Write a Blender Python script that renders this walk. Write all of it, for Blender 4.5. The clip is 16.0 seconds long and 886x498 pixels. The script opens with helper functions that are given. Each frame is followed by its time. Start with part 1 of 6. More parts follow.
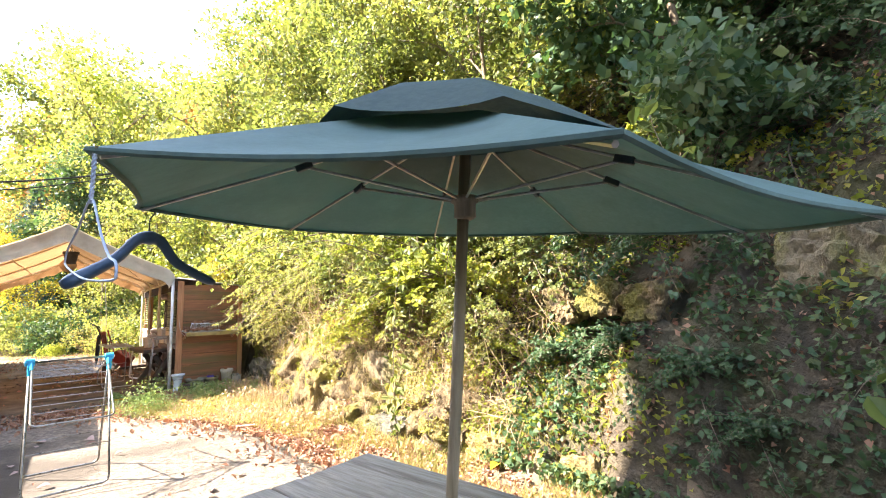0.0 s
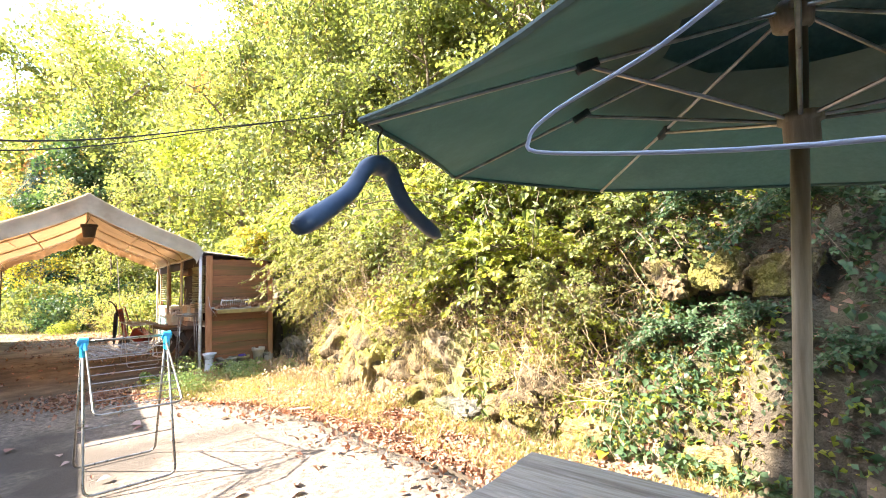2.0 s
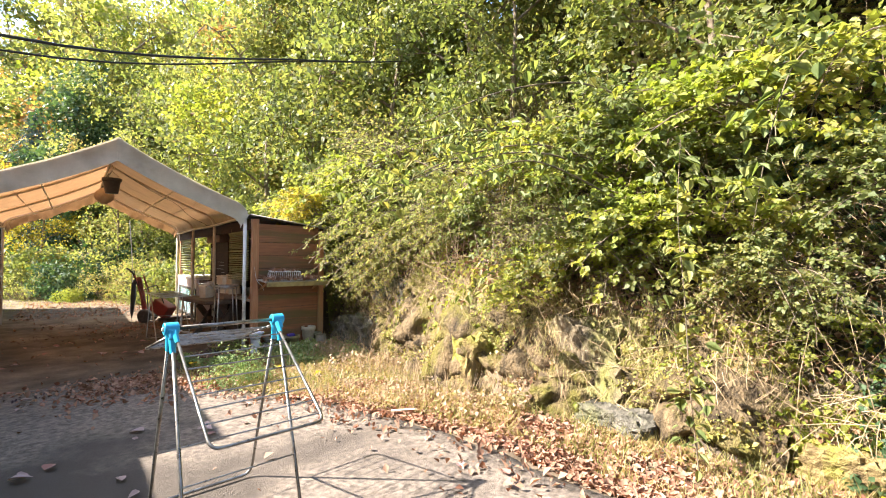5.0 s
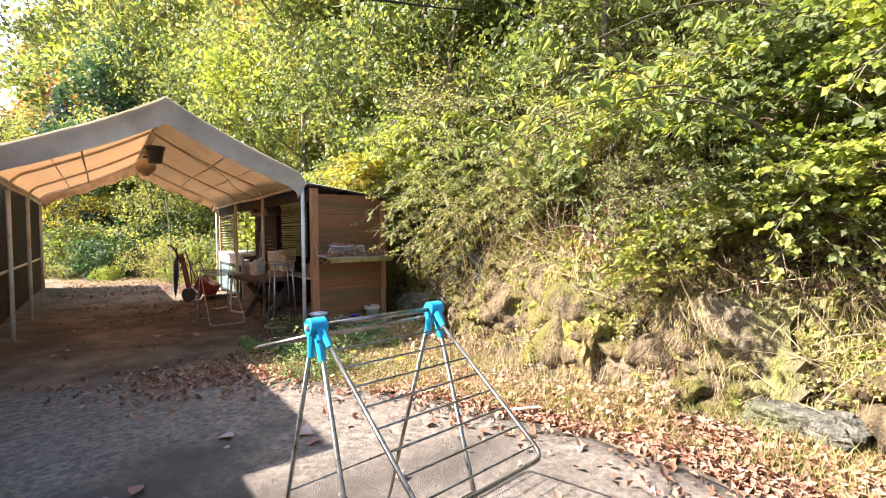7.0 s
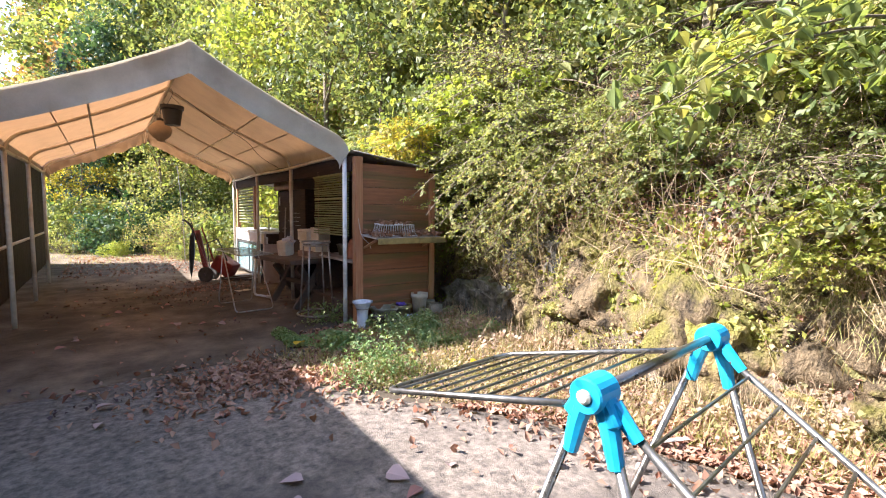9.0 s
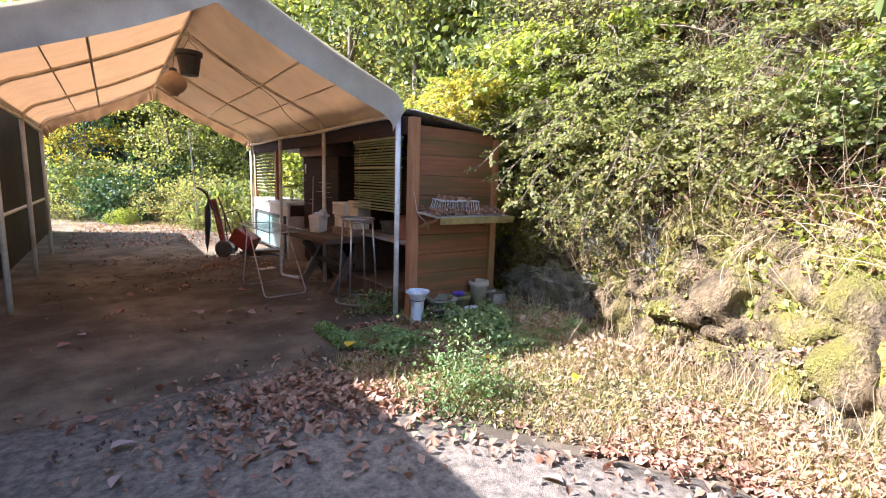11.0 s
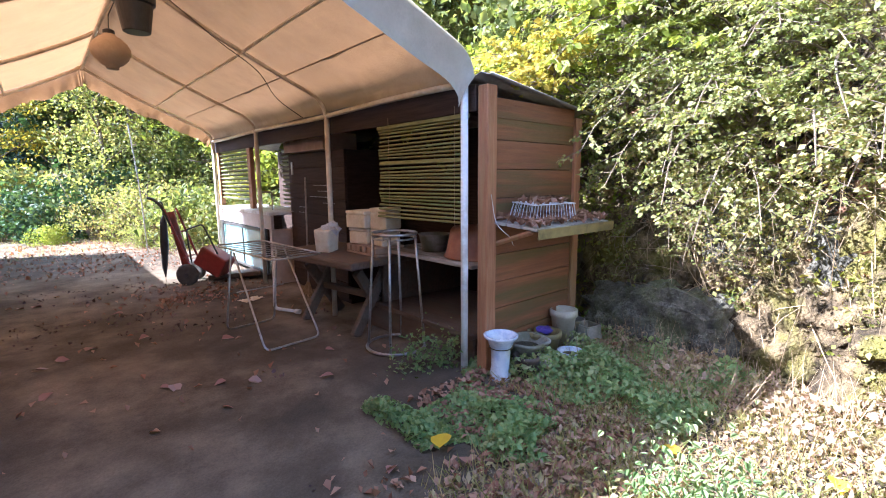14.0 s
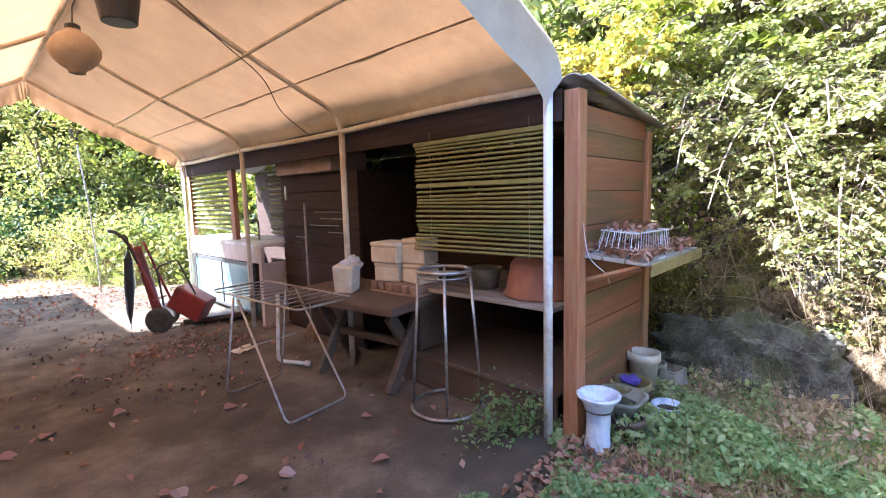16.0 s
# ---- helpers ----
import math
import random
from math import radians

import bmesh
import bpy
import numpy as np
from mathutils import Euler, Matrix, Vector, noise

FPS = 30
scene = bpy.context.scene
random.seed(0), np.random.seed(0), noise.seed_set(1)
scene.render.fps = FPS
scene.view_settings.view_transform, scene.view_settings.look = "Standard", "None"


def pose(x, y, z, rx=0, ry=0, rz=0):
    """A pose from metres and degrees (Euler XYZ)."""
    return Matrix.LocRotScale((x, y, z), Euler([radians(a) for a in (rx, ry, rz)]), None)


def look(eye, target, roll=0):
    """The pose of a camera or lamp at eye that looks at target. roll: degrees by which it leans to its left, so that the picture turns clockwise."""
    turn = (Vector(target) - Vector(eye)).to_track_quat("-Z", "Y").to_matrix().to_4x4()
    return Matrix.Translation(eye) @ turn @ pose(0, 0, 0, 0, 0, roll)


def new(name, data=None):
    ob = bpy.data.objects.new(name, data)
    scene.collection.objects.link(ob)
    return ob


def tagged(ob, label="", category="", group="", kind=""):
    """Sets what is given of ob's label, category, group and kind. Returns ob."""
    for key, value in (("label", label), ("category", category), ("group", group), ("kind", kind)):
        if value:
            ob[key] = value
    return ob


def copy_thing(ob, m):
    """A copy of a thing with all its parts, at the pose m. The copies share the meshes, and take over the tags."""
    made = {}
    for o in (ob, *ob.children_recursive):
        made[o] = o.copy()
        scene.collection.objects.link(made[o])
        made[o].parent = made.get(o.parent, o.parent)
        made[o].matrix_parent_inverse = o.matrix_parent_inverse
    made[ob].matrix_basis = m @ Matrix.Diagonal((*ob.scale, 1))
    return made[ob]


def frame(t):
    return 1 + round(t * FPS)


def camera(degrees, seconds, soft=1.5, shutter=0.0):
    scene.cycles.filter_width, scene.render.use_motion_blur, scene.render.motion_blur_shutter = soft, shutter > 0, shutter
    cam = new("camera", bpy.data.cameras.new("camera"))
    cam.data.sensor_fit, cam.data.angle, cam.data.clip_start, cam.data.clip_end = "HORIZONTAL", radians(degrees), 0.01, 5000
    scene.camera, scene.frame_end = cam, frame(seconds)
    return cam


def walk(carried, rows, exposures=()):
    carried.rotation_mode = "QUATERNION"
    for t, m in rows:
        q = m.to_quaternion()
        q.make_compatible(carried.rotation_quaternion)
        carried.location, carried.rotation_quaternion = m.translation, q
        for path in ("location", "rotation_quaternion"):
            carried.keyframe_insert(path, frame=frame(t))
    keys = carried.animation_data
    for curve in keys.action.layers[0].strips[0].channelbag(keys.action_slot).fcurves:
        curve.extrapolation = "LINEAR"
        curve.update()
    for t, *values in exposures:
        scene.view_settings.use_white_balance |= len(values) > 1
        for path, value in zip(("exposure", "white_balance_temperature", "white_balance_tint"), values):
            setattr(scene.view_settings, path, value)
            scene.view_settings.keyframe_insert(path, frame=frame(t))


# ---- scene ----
cam = camera(88.2, 16.0, soft=1.0)
PATH = [
    (0, (-1.295, -10.144, 1.502), (-0.075, -8.577, 1.737), -1.6),
    (0.5, (-1.328, -9.909, 1.509), (-0.109, -8.336, 1.711), -1.9),
    (1, (-1.438, -9.688, 1.486), (-0.22, -8.111, 1.66), -1.6),
    (1.5, (-1.602, -9.449, 1.512), (-0.374, -7.878, 1.673), -1.5),
    (2, (-1.666, -9.231, 1.479), (-0.432, -7.664, 1.621), -1.5),
    (2.5, (-1.698, -8.928, 1.508), (-0.462, -7.361, 1.638), -1.4),
    (3, (-1.764, -8.642, 1.478), (-0.521, -7.08, 1.6), -0.9),
    (3.2, (-1.795, -8.508, 1.496), (-0.547, -6.951, 1.615), -0.7),
    (5.3, (-2.098, -7.323, 1.436), (-0.846, -5.763, 1.463), 0.5),
    (5.5, (-2.129, -7.229, 1.418), (-0.886, -5.662, 1.434), 0.6),
    (6, (-2.162, -6.907, 1.421), (-0.95, -5.316, 1.394), 0.2),
    (6.5, (-2.204, -6.632, 1.398), (-1.012, -5.028, 1.342), 0.1),
    (7, (-2.272, -6.341, 1.427), (-1.078, -4.739, 1.355), -0.4),
    (7.5, (-2.298, -6.043, 1.401), (-1.111, -4.436, 1.31), -0.8),
    (8, (-2.285, -5.734, 1.401), (-1.11, -4.12, 1.277), -0.6),
    (8.5, (-2.293, -5.442, 1.383), (-1.116, -3.83, 1.242), 0.1),
    (9, (-2.335, -5.214, 1.401), (-1.156, -3.607, 1.242), 0.6),
    (9.2, (-2.349, -5.125, 1.389), (-1.174, -3.514, 1.224), 0.8),
    (11.3, (-2.367, -3.89, 1.432), (-1.208, -2.287, 1.137), 1.8),
    (11.5, (-2.376, -3.759, 1.404), (-1.21, -2.157, 1.131), 1.6),
    (12, (-2.344, -3.493, 1.401), (-1.167, -1.901, 1.118), 1.3),
    (12.5, (-2.336, -3.179, 1.437), (-1.125, -1.611, 1.166), 1.2),
    (13, (-2.295, -2.912, 1.411), (-1.036, -1.383, 1.138), 0.3),
    (13.5, (-2.24, -2.605, 1.414), (-0.953, -1.102, 1.126), -0.2),
    (14, (-2.272, -2.348, 1.426), (-0.966, -0.864, 1.124), -0.4),
    (14.5, (-2.349, -2.097, 1.457), (-1.014, -0.636, 1.169), -0.4),
    (15, (-2.327, -1.854, 1.459), (-0.974, -0.411, 1.164), -0.6),
    (15.5, (-2.297, -1.618, 1.472), (-0.915, -0.201, 1.189), -0.7),
    (16, (-2.341, -1.367, 1.472), (-0.894, -0.003, 1.252), -1.5),
]
walk(cam, [(t, look(eye, target, roll)) for t, eye, target, roll in PATH],
     [(0, 3.0, 6700, 12), (1.0, 3.08, 6700, 12), (2.0, 3.08, 6650, 12), (3.2, 2.62, 6600, 12), (5.5, 2.27, 6400, 12), (9, 2.22, 5800, 16), (12.5, 2.52, 5300, 17), (14.5, 2.92, 5100, 17), (16, 3.32, 5100, 17)])


# ---- world, sun ----
SUN_DIR = Vector((-1.1, 0.62, 1.08)).normalized()
world = bpy.data.worlds.new("sky_world")
scene.world = world
world.use_nodes = True
wn = world.node_tree.nodes
sky = wn.new("ShaderNodeTexSky")
sky.sky_type = "NISHITA"
sky.sun_disc = False
sky.sun_elevation = math.asin(SUN_DIR.z)
sky.sun_rotation = math.atan2(SUN_DIR.x, SUN_DIR.y)
sky.air_density, sky.dust_density = 1.0, 1.2
wn["Background"].inputs["Strength"].default_value = 0.15
world.node_tree.links.new(sky.outputs[0], wn["Background"].inputs["Color"])
sun = new("sun", bpy.data.lights.new("sun", "SUN"))
sun.data.energy, sun.data.angle, sun.data.color = 5.0, radians(0.6), (1.0, 0.93, 0.82)
sun.matrix_world = look(SUN_DIR * 60, (0, 0, 0))


# ---- mesh helpers ----
def part(name, bm, material, parent=None, label="", smooth=False):
    me = bpy.data.meshes.new(name)
    bmesh.ops.recalc_face_normals(bm, faces=bm.faces)
    bm.to_mesh(me)
    bm.free()
    me.materials.append(material)
    if smooth:
        me.shade_smooth()
    ob = new(name, me)
    if parent is not None:
        ob.parent = parent
    if label:
        ob["label"] = label
    return ob


def thing(name, m, label, category, group="", kind=""):
    ob = new(name)
    ob.empty_display_size = 0.1
    ob.matrix_basis = m
    return tagged(ob, label, category, group, kind)


def array_mesh(name, verts, faces, material, parent=None, label="", smooth=False):
    """One mesh from an (n, 3) array of points and an (m, k) array of corners."""
    me = bpy.data.meshes.new(name)
    verts, faces = np.asarray(verts, np.float32), np.asarray(faces, np.int32)
    k = faces.shape[1]
    me.vertices.add(len(verts))
    me.vertices.foreach_set("co", verts.ravel())
    me.loops.add(faces.size)
    me.loops.foreach_set("vertex_index", faces.ravel())
    me.polygons.add(len(faces))
    me.polygons.foreach_set("loop_start", np.arange(0, faces.size, k, dtype=np.int32))
    me.update(calc_edges=True)
    me.materials.append(material)
    if smooth:
        me.shade_smooth()
    ob = new(name, me)
    if parent is not None:
        ob.parent = parent
    if label:
        ob["label"] = label
    return ob


def box(x0, x1, y0, y1, z0, z1, bevel=0.0, bm=None, m=None, seg=1):
    bm = bm or bmesh.new()
    res = bmesh.ops.create_cube(bm, size=1.0)
    mat = Matrix.Translation(((x0 + x1) / 2, (y0 + y1) / 2, (z0 + z1) / 2)) @ Matrix.Diagonal((x1 - x0, y1 - y0, z1 - z0, 1))
    if m is not None:
        mat = m @ mat
    bmesh.ops.transform(bm, matrix=mat, verts=res["verts"])
    if bevel:
        edges = list({e for v in res["verts"] for e in v.link_edges})
        bmesh.ops.bevel(bm, geom=edges, offset=bevel, segments=seg, affect="EDGES", profile=0.5)
    return bm


def tube(points, radius, seg=8, bm=None, closed=False, caps=True):
    """A round bar along a line of points; radius is one number or one for each point."""
    bm = bm or bmesh.new()
    pts = [Vector(p) for p in points]
    n = len(pts)
    radii = radius if isinstance(radius, (list, tuple)) else [radius] * n
    rings, side = [], None
    for i, p in enumerate(pts):
        a = pts[(i - 1) % n] if (i or closed) else p
        b = pts[(i + 1) % n] if (i < n - 1 or closed) else p
        d = (b - a).normalized()
        if side is None:
            side = d.cross(Vector((0, 0, 1)) if abs(d.z) < 0.9 else Vector((1, 0, 0))).normalized()
        side = (side - d * side.dot(d)).normalized()
        up = d.cross(side)
        rings.append([bm.verts.new(p + (side * math.cos(2 * math.pi * k / seg) + up * math.sin(2 * math.pi * k / seg)) * radii[i]) for k in range(seg)])
    for i in range(n if closed else n - 1):
        r0, r1 = rings[i], rings[(i + 1) % n]
        for k in range(seg):
            bm.faces.new((r0[k], r0[(k + 1) % seg], r1[(k + 1) % seg], r1[k]))
    if caps and not closed:
        bm.faces.new(rings[0][::-1])
        bm.faces.new(rings[-1])
    return bm


def lathe(profile, seg=28, bm=None, wobble=0.0):
    """A turned shape from (radius, height) pairs."""
    bm = bm or bmesh.new()
    rings = []
    for r, z in profile:
        rings.append([bm.verts.new((max(r, 1e-4) * math.cos(2 * math.pi * k / seg) * (1 + wobble * math.sin(k * 5 * 2 * math.pi / seg)),
                                    max(r, 1e-4) * math.sin(2 * math.pi * k / seg) * (1 + wobble * math.sin(k * 5 * 2 * math.pi / seg)), z)) for k in range(seg)])
    for a, b in zip(rings, rings[1:]):
        for k in range(seg):
            bm.faces.new((a[k], a[(k + 1) % seg], b[(k + 1) % seg], b[k]))
    bm.faces.new(rings[0][::-1])
    return bm


def smooth_line(points, n=6):
    """A Catmull-Rom line through the points."""
    p = [Vector(q) for q in points]
    p = [p[0] * 2 - p[1]] + p + [p[-1] * 2 - p[-2]]
    out = []
    for i in range(1, len(p) - 2):
        for k in range(n):
            t = k / n
            out.append(0.5 * (2 * p[i] + (p[i + 1] - p[i - 1]) * t + (2 * p[i - 1] - 5 * p[i] + 4 * p[i + 1] - p[i + 2]) * t * t
                              + (3 * p[i] - p[i - 1] - 3 * p[i + 1] + p[i + 2]) * t ** 3))
    return out + [p[-2]]


# ---- materials ----
def rgb(c):
    return (*c, 1.0)


def surface(name, c1, c2, c3=None, rough=0.7, scale=12.0, stain=1.6, bump=0.15, metal=0.0, stretch=(1, 1, 1), grain=60.0, spread=0.12, spec=0.5, piece=0.0, deep=0.02):
    """Two colours by fine noise, a third in large stains, a fine relief; stretch draws the grain out along an axis; piece: how far objects differ."""
    m = bpy.data.materials.new(name)
    m.use_nodes = True
    n, l = m.node_tree.nodes, m.node_tree.links
    b = n["Principled BSDF"]
    co = n.new("ShaderNodeTexCoord")
    mp = n.new("ShaderNodeMapping")
    mp.inputs["Scale"].default_value = stretch
    l.new(co.outputs["Object"], mp.inputs["Vector"])
    info = n.new("ShaderNodeObjectInfo")
    shift = n.new("ShaderNodeVectorMath")
    shift.operation = "MULTIPLY_ADD"
    l.new(info.outputs["Random"], shift.inputs[0])
    shift.inputs[1].default_value = (37, 17, 23)
    l.new(mp.outputs["Vector"], shift.inputs[2])

    def noise_tex(s, detail):
        t = n.new("ShaderNodeTexNoise")
        t.inputs["Scale"].default_value, t.inputs["Detail"].default_value = s, detail
        t.inputs["Roughness"].default_value = 0.62
        l.new(shift.outputs[0], t.inputs["Vector"])
        return t
    fine, large, tiny = noise_tex(scale, 6), noise_tex(stain, 5), noise_tex(grain, 4)
    r1 = n.new("ShaderNodeValToRGB")
    r1.color_ramp.elements[0].position, r1.color_ramp.elements[0].color = 0.34, rgb(c1)
    r1.color_ramp.elements[1].position, r1.color_ramp.elements[1].color = 0.66, rgb(c2)
    l.new(fine.outputs["Fac"], r1.inputs["Fac"])
    out = r1.outputs["Color"]
    if c3 is not None:
        r2 = n.new("ShaderNodeValToRGB")
        r2.color_ramp.elements[0].position, r2.color_ramp.elements[1].position = 0.48, 0.62
        l.new(large.outputs["Fac"], r2.inputs["Fac"])
        mx = n.new("ShaderNodeMixRGB")
        mx.inputs["Color2"].default_value = rgb(c3)
        l.new(r2.outputs["Color"], mx.inputs["Fac"])
        l.new(out, mx.inputs["Color1"])
        out = mx.outputs["Color"]
    hsv = n.new("ShaderNodeHueSaturation")
    val = n.new("ShaderNodeMath")
    val.operation = "MULTIPLY_ADD"
    val.inputs[1].default_value, val.inputs[2].default_value = spread * 2, 1 - spread
    l.new(tiny.outputs["Fac"], val.inputs[0])
    if piece:
        pv = n.new("ShaderNodeMath")
        pv.operation = "MULTIPLY_ADD"
        pv.inputs[1].default_value, pv.inputs[2].default_value = piece * 2, 1 - piece
        l.new(info.outputs["Random"], pv.inputs[0])
        both = n.new("ShaderNodeMath")
        both.operation = "MULTIPLY"
        l.new(pv.outputs[0], both.inputs[0])
        l.new(val.outputs[0], both.inputs[1])
        val = both
    l.new(val.outputs[0], hsv.inputs["Value"])
    l.new(out, hsv.inputs["Color"])
    l.new(hsv.outputs["Color"], b.inputs["Base Color"])
    rr = n.new("ShaderNodeMapRange")
    rr.inputs["To Min"].default_value, rr.inputs["To Max"].default_value = max(rough - 0.12, 0.03), min(rough + 0.12, 1)
    l.new(fine.outputs["Fac"], rr.inputs["Value"])
    l.new(rr.outputs[0], b.inputs["Roughness"])
    b.inputs["Metallic"].default_value = metal
    b.inputs["Specular IOR Level"].default_value = spec
    if bump:
        add = n.new("ShaderNodeMath")
        add.operation = "ADD"
        l.new(fine.outputs["Fac"], add.inputs[0])
        l.new(tiny.outputs["Fac"], add.inputs[1])
        bp = n.new("ShaderNodeBump")
        bp.inputs["Strength"].default_value, bp.inputs["Distance"].default_value = bump, deep
        l.new(add.outputs[0], bp.inputs["Height"])
        l.new(bp.outputs["Normal"], b.inputs["Normal"])
    return m


def leafy(name, colours, through_colour=None, trans=0.48, rough=0.5, patch=0.6):
    """Leaves: a colour for each by chance, shifted in large patches, that let light through."""
    m = bpy.data.materials.new(name)
    m.use_nodes = True
    n, l = m.node_tree.nodes, m.node_tree.links
    b = n["Principled BSDF"]
    geo, co = n.new("ShaderNodeNewGeometry"), n.new("ShaderNodeTexCoord")
    big = n.new("ShaderNodeTexNoise")
    big.inputs["Scale"].default_value, big.inputs["Detail"].default_value = patch, 3
    l.new(geo.outputs["Position"], big.inputs["Vector"])
    mixv = n.new("ShaderNodeMath")
    mixv.operation = "MULTIPLY_ADD"
    mixv.inputs[1].default_value = 0.55
    l.new(geo.outputs["Random Per Island"], mixv.inputs[0])
    sub = n.new("ShaderNodeMapRange")
    sub.inputs["From Min"].default_value, sub.inputs["From Max"].default_value = 0.3, 0.7
    sub.inputs["To Min"].default_value, sub.inputs["To Max"].default_value = 0.0, 0.45
    l.new(big.outputs["Fac"], sub.inputs["Value"])
    l.new(sub.outputs[0], mixv.inputs[2])
    ramp = n.new("ShaderNodeValToRGB")
    cr = ramp.color_ramp
    for i, c in enumerate((min(r * 1.10, 1), g * 0.98, b * 1.45) for r, g, b in colours):
        pos = i / max(1, len(colours) - 1)
        e = cr.elements[0] if i == 0 else cr.elements[1] if i == len(colours) - 1 and len(cr.elements) > 1 and i == 1 else cr.elements.new(pos)
        e.position, e.color = pos, rgb(c)
    for e in list(cr.elements):
        if e.position == 1.0 and tuple(e.color)[:3] == (1.0, 1.0, 1.0):
            cr.elements.remove(e)
    l.new(mixv.outputs[0], ramp.inputs["Fac"])
    l.new(ramp.outputs["Color"], b.inputs["Base Color"])
    b.inputs["Roughness"].default_value = rough
    b.inputs["Specular IOR Level"].default_value = 0.35
    tr = n.new("ShaderNodeBsdfTranslucent")
    br = n.new("ShaderNodeMixRGB")
    br.blend_type = "MULTIPLY"
    br.inputs["Fac"].default_value = 1.0
    br.inputs["Color2"].default_value = rgb(through_colour or (1.45, 1.45, 0.75))
    l.new(ramp.outputs["Color"], br.inputs["Color1"])
    l.new(br.outputs["Color"], tr.inputs["Color"])
    ms = n.new("ShaderNodeMixShader")
    ms.inputs["Fac"].default_value = trans
    l.new(b.outputs[0], ms.inputs[1])
    l.new(tr.outputs[0], ms.inputs[2])
    l.new(ms.outputs[0], n["Material Output"].inputs["Surface"])
    return m


def tarp(name, c1, c2, inner, trans, rough=0.55, bump=0.25, scale=4.0):
    """Coated cloth that lets some light through."""
    m = surface(name, c1, c2, tuple(q * 0.72 for q in c1), rough, scale, 0.9, bump, spec=0.3)
    n, l = m.node_tree.nodes, m.node_tree.links
    tr = n.new("ShaderNodeBsdfTranslucent")
    tr.inputs["Color"].default_value = rgb(inner)
    ms = n.new("ShaderNodeMixShader")
    ms.inputs["Fac"].default_value = trans
    l.new(n["Principled BSDF"].outputs[0], ms.inputs[1])
    l.new(tr.outputs[0], ms.inputs[2])
    l.new(ms.outputs[0], n["Material Output"].inputs["Surface"])
    return m


M_SOIL = surface("soil", (0.098, 0.073, 0.050), (0.265, 0.203, 0.140), (0.085, 0.067, 0.048), 0.95, 2.2, 0.6, 0.5, spread=0.40, grain=70, spec=0.15)
M_CONCRETE = surface("old_concrete", (0.120, 0.099, 0.082), (0.33, 0.268, 0.215), (0.110, 0.091, 0.075), 0.92, 22, 0.5, 0.8, spread=0.5, grain=150, spec=0.2)
M_ROCK = surface("mossy_rock", (0.085, 0.065, 0.04), (0.27, 0.21, 0.13), (0.20, 0.19, 0.045), 0.9, 5, 1.3, 0.9, spread=0.4, grain=30, stretch=(1, 1, 0.45), deep=0.06)
M_CRAG = surface("ochre_crag", (0.05, 0.038, 0.025), (0.30, 0.215, 0.12), (0.20, 0.175, 0.045), 0.95, 8, 2.4, 1.0, spread=0.55, grain=45, stretch=(1, 1, 0.6), deep=0.07, spec=0.2)
M_HUMUS = surface("leaf_mould", (0.045, 0.033, 0.022), (0.11, 0.085, 0.055), (0.07, 0.065, 0.03), 0.95, 7, 0.9, 0.8, spread=0.4, grain=40, deep=0.05)
M_GREYROCK = surface("grey_rock", (0.06, 0.055, 0.043), (0.23, 0.21, 0.17), (0.15, 0.15, 0.075), 0.9, 9, 2.2, 1.0, spread=0.5, grain=45, stretch=(1, 1, 0.8), deep=0.05, spec=0.2)
M_MOSSROCK = surface("moss_grown_rock", (0.12, 0.085, 0.045), (0.36, 0.27, 0.12), (0.28, 0.26, 0.06), 0.95, 7, 2.2, 0.9, spread=0.45, grain=40, deep=0.05, spec=0.1)
M_PIPE = surface("painted_pipe", (0.62, 0.55, 0.42), (0.72, 0.66, 0.54), (0.50, 0.40, 0.28), 0.5, 20, 3, 0.05)
M_PIPE_WHITE = surface("white_pipe", (0.75, 0.75, 0.74), (0.82, 0.82, 0.80), (0.55, 0.52, 0.46), 0.45, 18, 4, 0.05)
M_TARP = tarp("beige_tarp", (0.34, 0.285, 0.22), (0.44, 0.375, 0.295), (0.95, 0.50, 0.22), 0.11)
M_VALANCE = tarp("grey_tarp_edge", (0.40, 0.385, 0.34), (0.52, 0.50, 0.445), (0.7, 0.6, 0.4), 0.2)
M_CEDAR = surface("stained_boards", (0.18, 0.068, 0.030), (0.275, 0.112, 0.048), (0.125, 0.083, 0.028), 0.6, 7, 1.1, 0.25, stretch=(0.35, 0.35, 6), grain=50, piece=0.14)
M_CEDAR_V = surface("stained_post", (0.28, 0.11, 0.045), (0.42, 0.20, 0.10), (0.33, 0.20, 0.09), 0.6, 7, 1.1, 0.25, stretch=(7, 7, 0.5), grain=50)
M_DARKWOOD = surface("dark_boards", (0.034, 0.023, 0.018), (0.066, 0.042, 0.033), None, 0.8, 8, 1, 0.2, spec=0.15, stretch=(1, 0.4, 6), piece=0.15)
M_OLDWOOD = surface("weathered_planks", (0.33, 0.29, 0.24), (0.52, 0.47, 0.41), (0.25, 0.21, 0.17), 0.8, 9, 1.4, 0.5, stretch=(9, 0.6, 6), grain=70, piece=0.1)
M_UMB = tarp("green_canvas", (0.15, 0.21, 0.178), (0.185, 0.25, 0.215), (0.05, 0.19, 0.12), 0.13, 0.7, 0.08, 30)
M_VENT = tarp("dark_green_mesh", (0.06, 0.085, 0.072), (0.09, 0.12, 0.10), (0.03, 0.08, 0.06), 0.06, 0.8, 0.08, 30)
M_POLE = surface("varnished_pole", (0.33, 0.24, 0.15), (0.48, 0.36, 0.24), (0.27, 0.19, 0.11), 0.5, 9, 2, 0.15, stretch=(8, 8, 0.5))
M_STEEL = surface("steel_tube", (0.40, 0.38, 0.35), (0.56, 0.54, 0.51), (0.30, 0.25, 0.19), 0.32, 25, 4, 0.04, metal=0.75)
